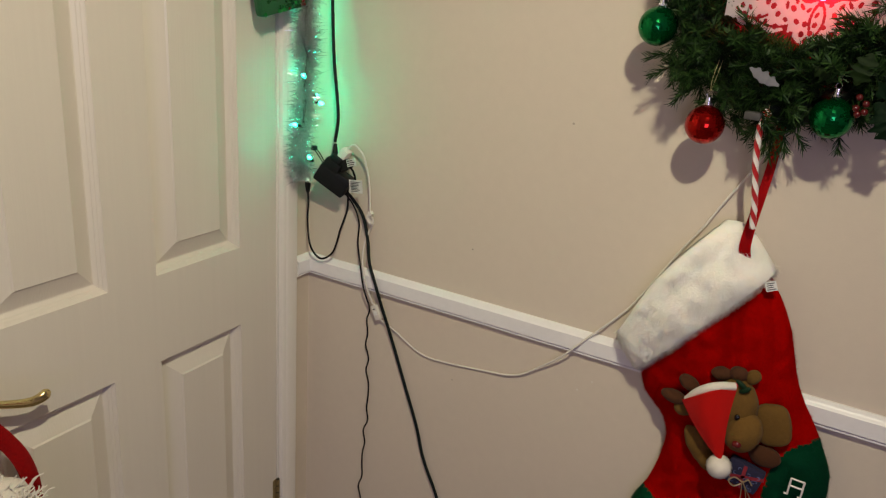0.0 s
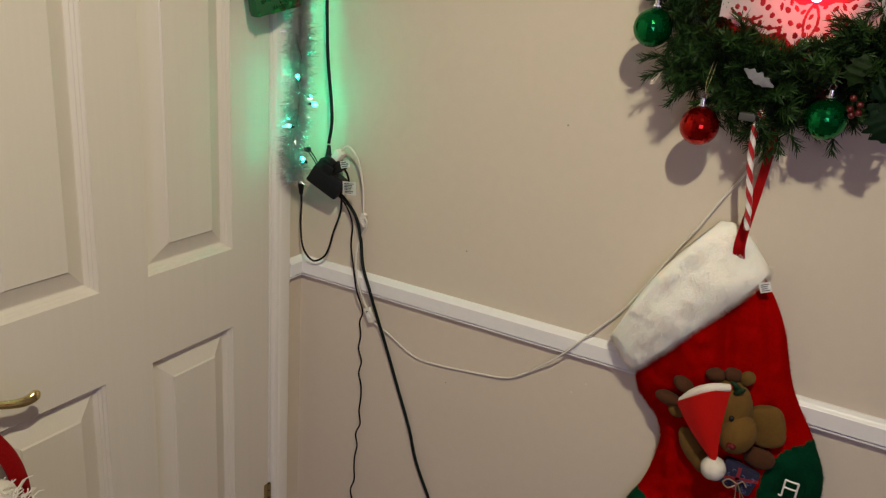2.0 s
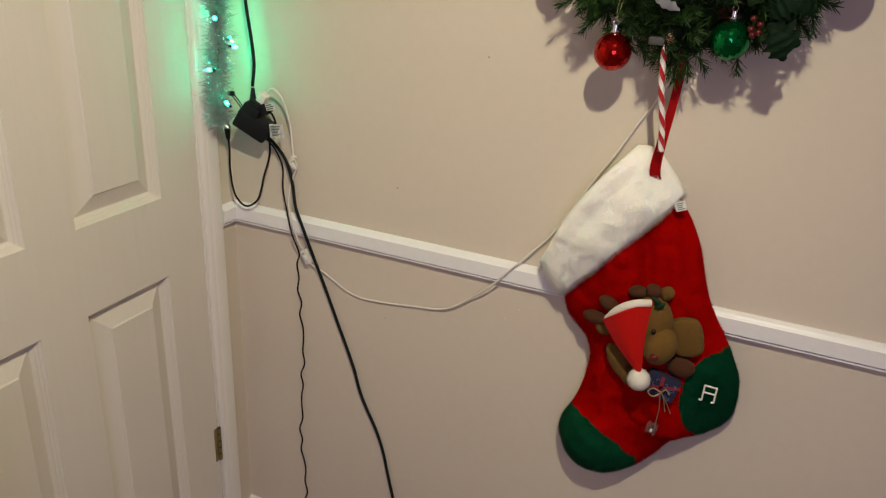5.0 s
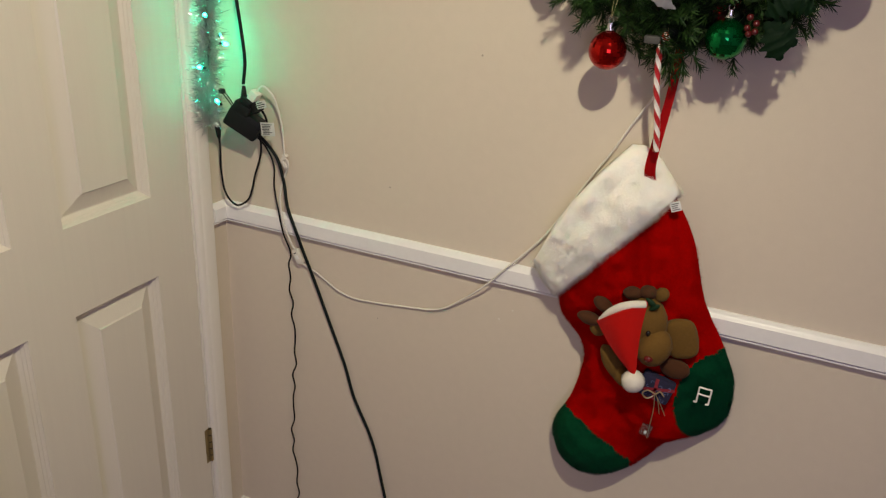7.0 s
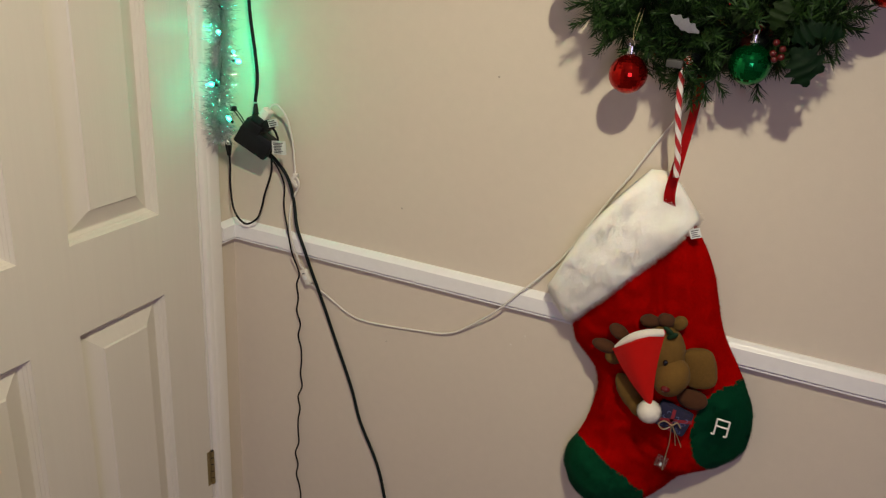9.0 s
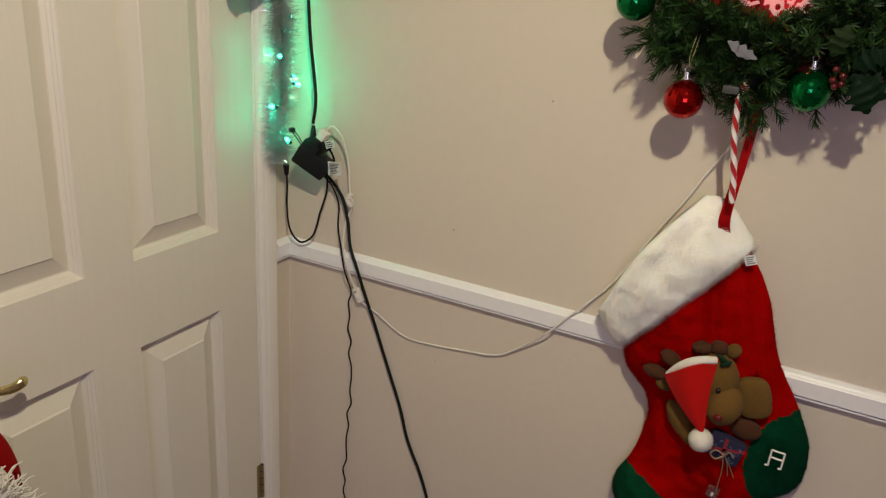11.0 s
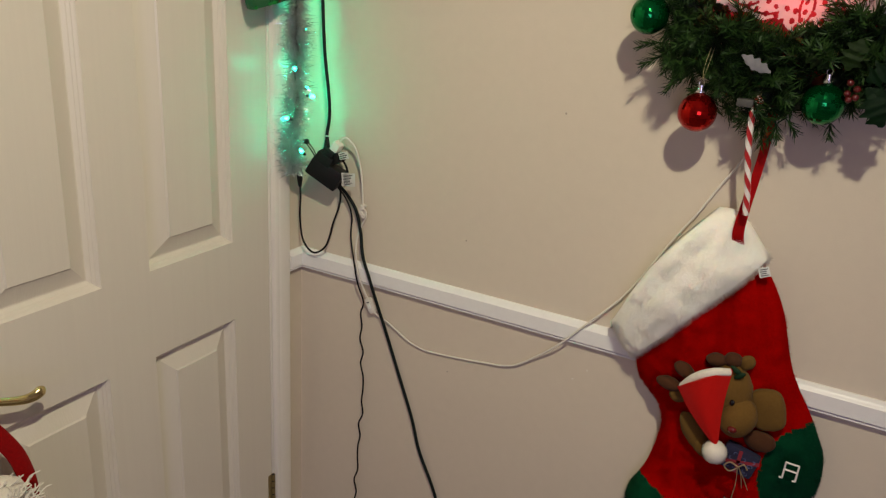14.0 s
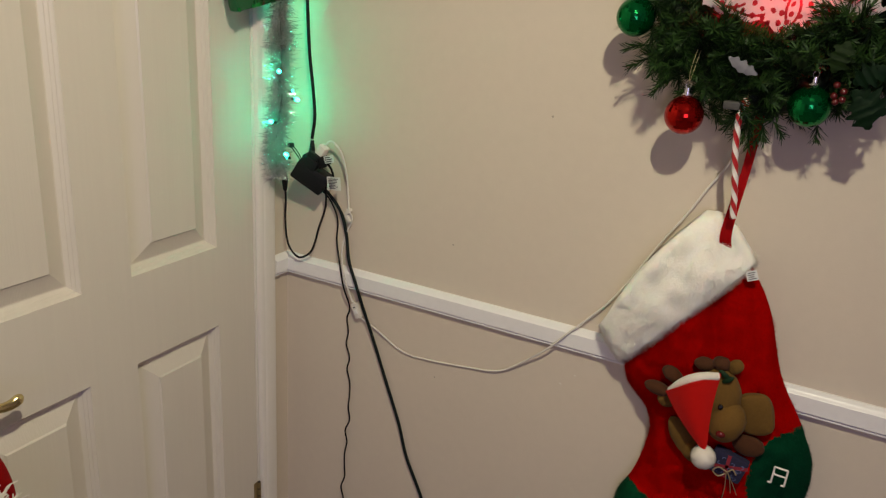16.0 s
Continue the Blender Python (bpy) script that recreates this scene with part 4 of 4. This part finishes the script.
    for spots in ([(-103, -66, 0.080, (0.023, 0.013, 0.012), 8)], [(-76, -88, 0.080, (0.021, 0.013, 0.013), 30)], [(-24, -107, 0.082, (0.017, 0.013, 0.012), -6)], [(3, -108, 0.082, (0.015, 0.013, 0.013), 0)]):
        plush("antler", spots, "dark_brown", deer, "stuffed brown felt antler")
    plush("nose", [(4, 0, 0.120, (0.0078, 0.006, 0.0068), 0)], "nose", deer, "dark red bead nose")
    plush("eye", [(3, -42, 0.1085, (0.0040, 0.003, 0.0058), 0)], "eye", deer, "small black bead eye")

    # its red felt hat, folded over
    bm = bmesh.new()
    a, b, tip = P(-84, -64, 0.100), P(0, -96, 0.100), P(-21, 24, 0.112)
    ring = []
    for i in range(15):
        u = i / 14
        e = a.lerp(b, u)
        e = e + Vector((0, -0.018 * math.sin(math.pi * u), 0.010 * math.sin(math.pi * u)))
        line = []
        for j in range(15):
            v = j / 14
            p = e.lerp(tip, v) + Vector((-0.004 * math.sin(math.pi * v), -0.010 * math.sin(math.pi * u) * (1 - v) - 0.004 * math.sin(math.pi * v), 0))
            line.append(bm.verts.new(p))
        ring.append(line)
    for i in range(14):
        for j in range(14):
            bm.faces.new((ring[i][j], ring[i + 1][j], ring[i + 1][j + 1], ring[i][j + 1]))
    bmesh.ops.remove_doubles(bm, verts=bm.verts[:], dist=0.0002)
    bmesh.ops.solidify(bm, geom=bm.faces[:], thickness=0.006)
    hat = part("felt_hat", bm, M["red_felt"], root, "red felt hat with white trim")
    part("hat_trim", tube([P(-80, -63, 0.102), P(-60, -77, 0.116), P(-30, -87, 0.121), P(-2, -89, 0.106)], lambda s: 0.0085 - 0.002 * abs(2 * s - 1), 24, 12), M["white_felt"], hat)
    bm = bmesh.new()
    ball(bm, P(-23, 38, 0.112), (0.0205, 0.0195, 0.0205), None, 26, 18)
    pom = part("pompom", bm, M["white_felt"], hat, "round white pompom")
    tagged(fur("pompom_nap", [pom], 3500, 0.0035, 0.0006, (0, 0, -0.1), M["yarn"], hat, "short white fibres", 31), kind="stuff")
    bm = bmesh.new()
    for k, (px, py, deg) in enumerate(((8, -92, 30), (14, -84, -40))):
        ball(bm, P(px, py, 0.104), (0.011, 0.003, 0.005), lean(deg), 12, 8)
    part("hat_leaf", bm, M["holly"], hat, "small dark green felt leaf")

    # printed parcel with its bow and the clear tag
    pm = Matrix.Translation(P(18, 46, 0.092)) @ pose(0, 0, 0, 0, 14, 0)
    parcel = part("parcel", box((-0.030, -0.009, -0.024), (0.030, 0.009, 0.024), 0.006, m=pm), M["parcel"], root, "navy printed fabric parcel")
    part("parcel_band", box((-0.034, -0.0098, -0.003), (0.034, -0.0085, 0.003), m=pm @ lean(-24)), M["parcel_band"], parcel)
    part("parcel_band", box((-0.003, -0.0098, -0.022), (0.003, -0.0085, 0.022), m=pm @ lean(-10)), M["parcel_band"], parcel)
    rng = random.Random(4)
    for i in range(16):
        bm = bmesh.new()
        c = pm @ Vector((rng.uniform(-0.025, 0.025), -0.0095, rng.uniform(-0.019, 0.019)))
        a0 = rng.uniform(0, 6)
        tube([c + Vector((0.0028 * math.cos(a0 + t * 0.9), 0, 0.0028 * math.sin(a0 + t * 0.9))) for t in range(5)], 0.0006, 10, 5, bm=bm)
        part("print_swirl", bm, M["parcel_dot"], parcel)
    bow = part("bow", tube([P(16, 60, 0.102), P(2, 66, 0.108), P(-6, 58, 0.110), P(4, 52, 0.110), P(17, 58, 0.108), P(26, 54, 0.108), P(32, 62, 0.104)], 0.0013, 40, 6), M["gold"], root, "thin gold thread bow")
    for ends in ([P(16, 58, 0.108), P(14, 85, 0.096), P(8, 110, 0.082), P(2, 136, 0.078)], [P(17, 58, 0.108), P(26, 75, 0.098), P(34, 94, 0.088)], [P(18, 58, 0.108), P(22, 72, 0.10), P(24, 92, 0.088)]):
        part("thread_end", tube(ends, 0.0009, 20, 5), M["gold"], bow)
    tm = Matrix.Translation(P(0, 122, 0.082)) @ pose(0, 0, 0, 8, 10, 0)
    tag = part("clear_tag", box((-0.010, -0.0006, -0.014), (0.010, 0.0006, 0.014), m=tm), M["clear"], root, "small clear plastic tag")
    part("tag_mark", box((-0.0015, -0.0012, -0.009), (0.003, -0.0007, -0.001), m=tm), M["paper"], tag)
    return root


stocking()


# ---- the wreath and what hangs on it ----
BY = D - 0.092
WC = on_wall((-0.095, D - 0.062, 1.620))


def wreath():
    root = thing("wreath", "artificial green pine wreath with holly on the wall", "wreath", at=tuple(WC))
    R = 0.163
    keep_clear = [(-0.205, 1.418, 0.046), (-0.028, 1.453, 0.046), (-0.303, 1.561, 0.046), (-0.205, 1.462, 0.026), (-0.028, 1.497, 0.026), (-0.120, 1.43, 0.014), (-0.118, 1.39, 0.014), (-0.117, 1.35, 0.012)]
    ring = [Vector((R * math.cos(a), 0.02, R * math.sin(a))) for a in (2 * math.pi * i / 24 for i in range(25))]
    part("ring_core", tube(ring, 0.024, 90, 12), M["twig"], root)
    rng = random.Random(17)
    V, F, TV = [], [], bmesh.new()

    def sprig(base, d, length):
        d = d.normalized()
        sag = Vector((0, 0, -0.12))
        m = int(length / 0.0009)
        axis = []
        for i in range(m):
            s = i / m
            p = base + (d + sag * s * s).normalized() * (length * s)
            axis.append(p)
            a = i * 2.399 + rng.uniform(-0.3, 0.3)
            o = d.orthogonal().normalized()
            o2 = d.cross(o)
            out = (math.cos(a) * o + math.sin(a) * o2)
            nd = (out * 0.72 + d * rng.uniform(0.5, 1.0) + Vector([rng.uniform(-0.15, 0.15) for _ in range(3)])).normalized()
            L = rng.uniform(0.018, 0.029) * (1.0 - 0.25 * s)
            side = nd.cross(d).normalized() * 0.00095
            k = len(V)
            tip = p + nd * L
            V.extend((p - side, p + side, p + nd * L * 0.7 + side * 0.9, p + nd * L * 0.7 - side * 0.9, tip))
            F.append((k, k + 1, k + 2, k + 3))
            F.append((k + 3, k + 2, k + 4))
        tube([axis[0], axis[m // 2], axis[-1]], 0.0008, 5, 4, bm=TV)
    for i in range(1050):
        a = rng.uniform(0, 2 * math.pi)
        if 0.9 < a % (2 * math.pi) < 2.2 and rng.random() < 0.45:
            continue
        e = Vector((math.cos(a), 0, math.sin(a)))
        t = Vector((-e.z, 0, e.x))
        base = e * (R + rng.uniform(-0.062, 0.038)) + Vector((0, rng.uniform(-0.035, 0.035), 0))
        d = e * rng.uniform(-0.5, 0.8) + t * rng.uniform(-1, 1) + Vector((0, -rng.uniform(0.05, 0.75), 0))
        L = rng.uniform(0.026, 0.044)
        tip = WC + base + d.normalized() * L
        if any(math.hypot(tip.x - x, tip.z - z) < c and tip.y < BY + 0.012 for x, z, c in keep_clear):
            continue
        sprig(base, d, L)
    for i in range(110):
        a = rng.uniform(math.pi * 0.93, math.pi * 1.38)
        e = Vector((math.cos(a), 0, math.sin(a)))
        t = Vector((-e.z, 0, e.x))
        base = e * (R + rng.uniform(-0.01, 0.036)) + Vector((0, rng.uniform(-0.03, 0.03), 0))
        d = e * rng.uniform(0.2, 0.7) + t * rng.uniform(-0.8, 0.8) + Vector((0, -rng.uniform(0.05, 0.5), 0))
        L = rng.uniform(0.020, 0.034)
        tip = WC + base + d.normalized() * L
        if not any(math.hypot(tip.x - x, tip.z - z) < c and tip.y < BY + 0.012 for x, z, c in keep_clear):
            sprig(base, d, L)
    for i in range(125):
        a = rng.uniform(math.pi * 1.22, math.pi * 1.90)
        e = Vector((math.cos(a), 0, math.sin(a)))
        base = e * rng.uniform(0.088, 0.125) + Vector((0, rng.uniform(-0.055, -0.02), 0))
        sprig(base, e * rng.uniform(-0.9, 0.1) + Vector((rng.uniform(-0.9, 0.9), -rng.uniform(0.1, 0.5), 0.1)), rng.uniform(0.022, 0.038))
    # the low tuft under the ring and stray tips
    for x, z, dx, dz, L in ((-0.015, -0.195, -0.1, -1, 0.055), (0.005, -0.20, 0.35, -1, 0.05), (-0.03, -0.19, -0.6, -0.9, 0.05), (0.02, -0.195, 0.7, -0.7, 0.045), (-0.185, -0.10, -1, -0.15, 0.06), (-0.18, -0.12, -0.8, -0.4, 0.06),
                            (-0.15, -0.15, -0.6, -0.9, 0.05), (0.08, -0.19, 0.2, -1, 0.045), (0.15, -0.13, 0.9, -0.6, 0.055), (-0.01, -0.21, 0.1, -1, 0.05), (0.01, -0.205, -0.3, -0.8, 0.05), (0.17, -0.10, 1, -0.1, 0.05)):
        sprig(Vector((x, -0.01, z)), Vector((dx, -0.25, dz)), L * 0.6)
    tagged(part("twig", TV, M["twig"], root, "dark wire twig"), kind="stuff")
    tagged(raw("needles", V, F, M["needle"], root, "dark green plastic needles", smooth=False), kind="stuff")

    def leaf(name, m, L, W, material, spines=0.60):
        """A leaf creased along its rib, with or without spines."""
        bm = bmesh.new()
        n = 24
        rib = [bm.verts.new(m @ Vector((L * i / n, -0.004 * math.sin(math.pi * i / n), 0))) for i in range(n + 1)]
        for s in (-1, 1):
            edge = []
            for i in range(n + 1):
                u = i / n
                wv = W * math.sin(math.pi * u) ** 0.7 * (0.58 + spines * abs(math.cos(u * math.pi * 4)) ** 2.2)
                edge.append(bm.verts.new(m @ Vector((L * u, -0.010 * math.sin(math.pi * u) + 0.010 * (wv / max(W, 1e-6)), s * max(wv, 0.0004)))))
            for i in range(n):
                bm.faces.new((rib[i], rib[i + 1], edge[i + 1], edge[i]))
        bmesh.ops.solidify(bm, geom=bm.faces[:], thickness=0.0006)
        return part(name, bm, material, root)
    base = Vector((0.115, -0.060, -0.135))
    leaf("holly_leaf", Matrix.Translation(base) @ pose(0, 0, 0, 0, 28, 0), 0.056, 0.022, M["holly"])
    leaf("holly_leaf", Matrix.Translation(base + Vector((0.008, -0.004, -0.006))) @ pose(0, 0, 0, 0, 60, 0), 0.050, 0.020, M["holly"])
    leaf("holly_leaf", Matrix.Translation(base + Vector((0.0, -0.006, 0.01))) @ pose(0, 0, 0, 0, -38, 0), 0.044, 0.018, M["holly"])
    leaf("holly_leaf", Matrix.Translation(base + Vector((-0.028, -0.006, 0.022))) @ pose(0, 0, 0, 0, -75, 0), 0.046, 0.018, M["holly_light"])
    leaf("holly_leaf", Matrix.Translation(base + Vector((0.030, -0.004, 0.030))) @ pose(0, 0, 0, 0, 10, 0), 0.034, 0.014, M["holly"])
    leaf("holly_leaf", Matrix.Translation(base + Vector((-0.050, -0.004, 0.024))) @ pose(0, 0, 0, 0, 205, 0), 0.040, 0.012, M["holly_light"])
    for x, z in ((-0.012, -0.001), (-0.002, -0.009), (-0.013, -0.016), (-0.010, -0.024), (-0.002, -0.020)):
        bm = bmesh.new()
        ball(bm, base + Vector((x - 0.007, -0.014, z + 0.008)), (0.0048, 0.0048, 0.0048), None, 16, 10)
        part("berry", bm, M["berry"], root)
    # a white felt leaf tucked in
    tagged(leaf("felt_leaf", Matrix.Translation((-0.054, -0.066, -0.104)) @ pose(0, 0, 0, 20, 26, 0), 0.050, 0.0125, M["snow"], 0.30), "white felt leaf tucked among the needles")
    # red organza gathered inside the ring
    bm = bmesh.new()
    hub = bm.verts.new((0.01, 0.030, 0.0))
    rim = [bm.verts.new((0.01 + 0.135 * math.cos(t), 0.026 + 0.006 * math.sin(9 * t), 0.135 * math.sin(t))) for t in (2 * math.pi * i / 72 for i in range(72))]
    for i in range(72):
        bm.faces.new((hub, rim[i], rim[(i + 1) % 72]))
    bmesh.ops.solidify(bm, geom=bm.faces[:], thickness=0.001)
    part("backing", bm, M["organza"], root, "red organza backing")
    # the box clip under the greenery
    part("clip", box((-0.050, -0.058, -0.180), (-0.026, -0.040, -0.168), 0.002), M["clip"], root, "small grey clip")
    return root


wreath()


def cut_card():
    """White card with rows of cut-out drops and arcs, lit from behind."""
    root = thing("cut_out_card", "white cut-out card with drop-shaped holes in the wreath", "ornament", at=on_wall((-0.085, D - 0.100, 1.605)))
    step, x0, x1, z0, z1 = 0.0010, -0.115, 0.135, -0.070, 0.055
    nx, nz = int((x1 - x0) / step), int((z1 - z0) / step)
    rng = random.Random(6)
    holes = []
    for i in range(420):
        x, z = rng.uniform(-0.10, 0.12), rng.uniform(-0.055, 0.04)
        if all((x - a) ** 2 + (z - b) ** 2 > 0.0100 ** 2 for a, b, *_ in holes):
            holes.append((x, z, rng.uniform(0.0024, 0.0038), rng.uniform(0.0036, 0.0060), rng.uniform(-0.7, 0.7)))
    arcs = ((-0.020, -0.015, 0.038, -1.1, 1.0), (-0.075, 0.010, 0.030, -2.6, -0.9), (0.045, -0.02, 0.045, 1.9, 3.6), (-0.045, 0.02, 0.05, -2.2, -1.2))

    def solid(x, z):
        low = -0.036 - 0.030 * math.exp(-((x - 0.020) / 0.030) ** 2) + 0.30 * max(0, x - 0.05) + 0.25 * max(0, -x - 0.055)
        low += 0.003 * math.sin(x * 160)
        high = 0.006 + 0.020 * math.exp(-((x + 0.062) / 0.030) ** 2) + 0.018 * math.exp(-((x - 0.09) / 0.04) ** 2) + 0.002 * math.sin(x * 210)
        if not low < z < high:
            return False
        for a, b, rx, rz, t in holes:
            dx, dz = x - a, z - b
            u, v = dx * math.cos(t) + dz * math.sin(t), -dx * math.sin(t) + dz * math.cos(t)
            if (u / rx) ** 2 + (v / rz) ** 2 < 1:
                return False
        for a, b, r, t0, t1 in arcs:
            d = math.hypot(x - a, z - b)
            t = math.atan2(z - b, x - a)
            if abs(d - r) < 0.0019 and (t0 < t < t1 or t0 < t + 2 * math.pi < t1):
                return False
        return True
    mask = [[solid(x0 + (i + 0.5) * step, z0 + (k + 0.5) * step) for k in range(nz)] for i in range(nx)]
    V, F, idx = [], [], {}

    def vert(i, k, b):
        key = (i, k, b)
        if key not in idx:
            idx[key] = len(V)
            x, z = x0 + i * step, z0 + k * step
            V.append((x, 0.0016 * b - 0.9 * x * x, z))
        return idx[key]
    get = lambda i, k: 0 <= i < nx and 0 <= k < nz and mask[i][k]
    for i in range(nx):
        for k in range(nz):
            if not mask[i][k]:
                continue
            F.append((vert(i, k, 0), vert(i + 1, k, 0), vert(i + 1, k + 1, 0), vert(i, k + 1, 0)))
            F.append((vert(i, k, 1), vert(i, k + 1, 1), vert(i + 1, k + 1, 1), vert(i + 1, k, 1)))
            if not get(i - 1, k):
                F.append((vert(i, k, 0), vert(i, k + 1, 0), vert(i, k + 1, 1), vert(i, k, 1)))
            if not get(i + 1, k):
                F.append((vert(i + 1, k, 0), vert(i + 1, k, 1), vert(i + 1, k + 1, 1), vert(i + 1, k + 1, 0)))
            if not get(i, k - 1):
                F.append((vert(i, k, 0), vert(i, k, 1), vert(i + 1, k, 1), vert(i + 1, k, 0)))
            if not get(i, k + 1):
                F.append((vert(i, k + 1, 0), vert(i + 1, k + 1, 0), vert(i + 1, k + 1, 1), vert(i, k + 1, 1)))
    raw("card", V, F, M["card"], root, smooth=False)
    return root


cut_card()
lampr = thing("red_lamp", "small lit red lamp behind the white cut-out card", "lamp", at=on_wall((-0.078, D - 0.055, 1.630)))
bm = bmesh.new()
ball(bm, (0, 0, 0), (0.011, 0.011, 0.014), None, 24, 16)
part("bulb", bm, M["red_bulb"], lampr, "lit red bulb")
bm = bmesh.new()
bmesh.ops.create_cone(bm, segments=18, radius1=0.012, radius2=0.010, depth=0.024, cap_ends=True, matrix=pose(0, 0.0, 0.028))
part("lamp_holder", bm, M["cane_white"], lampr)


def bauble(material, label):
    root = thing("bauble", label, "bauble", "baubles on the wreath")
    rng = random.Random(2)
    bm = bmesh.new()
    bmesh.ops.create_uvsphere(bm, u_segments=34, v_segments=18, radius=0.0304)
    for v in bm.verts:
        v.co *= 1 + rng.uniform(-0.004, 0.004)
    part("ball", bm, material, root, smooth=False)
    bm = bmesh.new()
    bmesh.ops.create_cone(bm, segments=16, radius1=0.0055, radius2=0.0050, depth=0.012, cap_ends=True, matrix=pose(0, 0, 0.037))
    for k in range(8):
        a = k * math.pi / 4
        ball(bm, (0.0052 * math.cos(a), 0.0052 * math.sin(a), 0.0325), (0.0015, 0.0015, 0.003), None, 6, 4)
    part("cap", bm, M["silver"], root, "silver crimped cap")
    part("wire_loop", tube([(0.003, 0, 0.042), (0.004, 0, 0.048), (0, 0, 0.052), (-0.004, 0, 0.048), (-0.003, 0, 0.042)], 0.0006, 16, 5), M["silver"], root)
    part("thread", tube([(0, 0, 0.051), (-0.001, 0.002, 0.070), (0.003, 0.010, 0.100)], 0.0006, 14, 5), M["thread"], root)
    part("thread", tube([(0, 0, 0.051), (0.004, 0.001, 0.070), (0.008, 0.010, 0.100)], 0.0006, 14, 5), M["thread"], root)
    return root


b0 = bauble(M["b_red"], "red faceted mirror bauble on a gold thread")
b0.location = on_wall((-0.205, BY, 1.418))
b1 = bauble(M["b_green"], "green faceted mirror bauble on a gold thread")
b1.location = on_wall((-0.028, BY, 1.453))
copy_thing(b1, pose(*on_wall((-0.303, BY, 1.561)), 0, 4, 40))
copy_thing(b0, pose(*on_wall((0.130, BY, 1.577)), 0, 3, 75))


def candy_cane():
    root = thing("candy_cane", "red and white striped glossy candy cane ornament", "candy cane", at=(-0.120, D - 0.078, 1.36))
    off = Vector(root.location)
    root.location = on_wall(off)
    path = spline([(-0.104, D - 0.088, 1.266), (-0.109, D - 0.092, 1.315), (-0.118, D - 0.100, 1.375), (-0.121, D - 0.106, 1.425), (-0.120, D - 0.103, 1.443), (-0.118, D - 0.092, 1.449), (-0.116, D - 0.080, 1.443)], 150)
    sides = 20
    V, F, S = [], [], []
    for i, p in enumerate(path):
        d = (path[min(i + 1, 149)] - path[max(i - 1, 0)]).normalized()
        a = d.cross(Vector((0, -1, 0.1))).normalized()
        b = a.cross(d)
        tw = i * 0.20
        for k in range(sides):
            t = 2 * math.pi * k / sides
            r = 0.0048 * (1 + 0.10 * math.cos(4 * t))
            V.append(p - off + r * (math.cos(t + tw) * a + math.sin(t + tw) * b))
    for i in range(149):
        for k in range(sides):
            F.append((i * sides + k, i * sides + (k + 1) % sides, (i + 1) * sides + (k + 1) % sides, (i + 1) * sides + k))
            S.append(0 if (k % 10) < 5 else 1)
    F += [tuple(range(sides))[::-1], tuple(range(149 * sides, 150 * sides))]
    S += [1, 0]
    raw("cane", V, F, [M["cane_white"], M["cane_red"]], root, slots=S)
    part("thread", tube([(0.003, 0.0, 0.09), (0.004, 0.004, 0.105), (0.008, 0.02, 0.125)], 0.0006, 12, 5), M["thread"], root)
    return root


candy_cane()
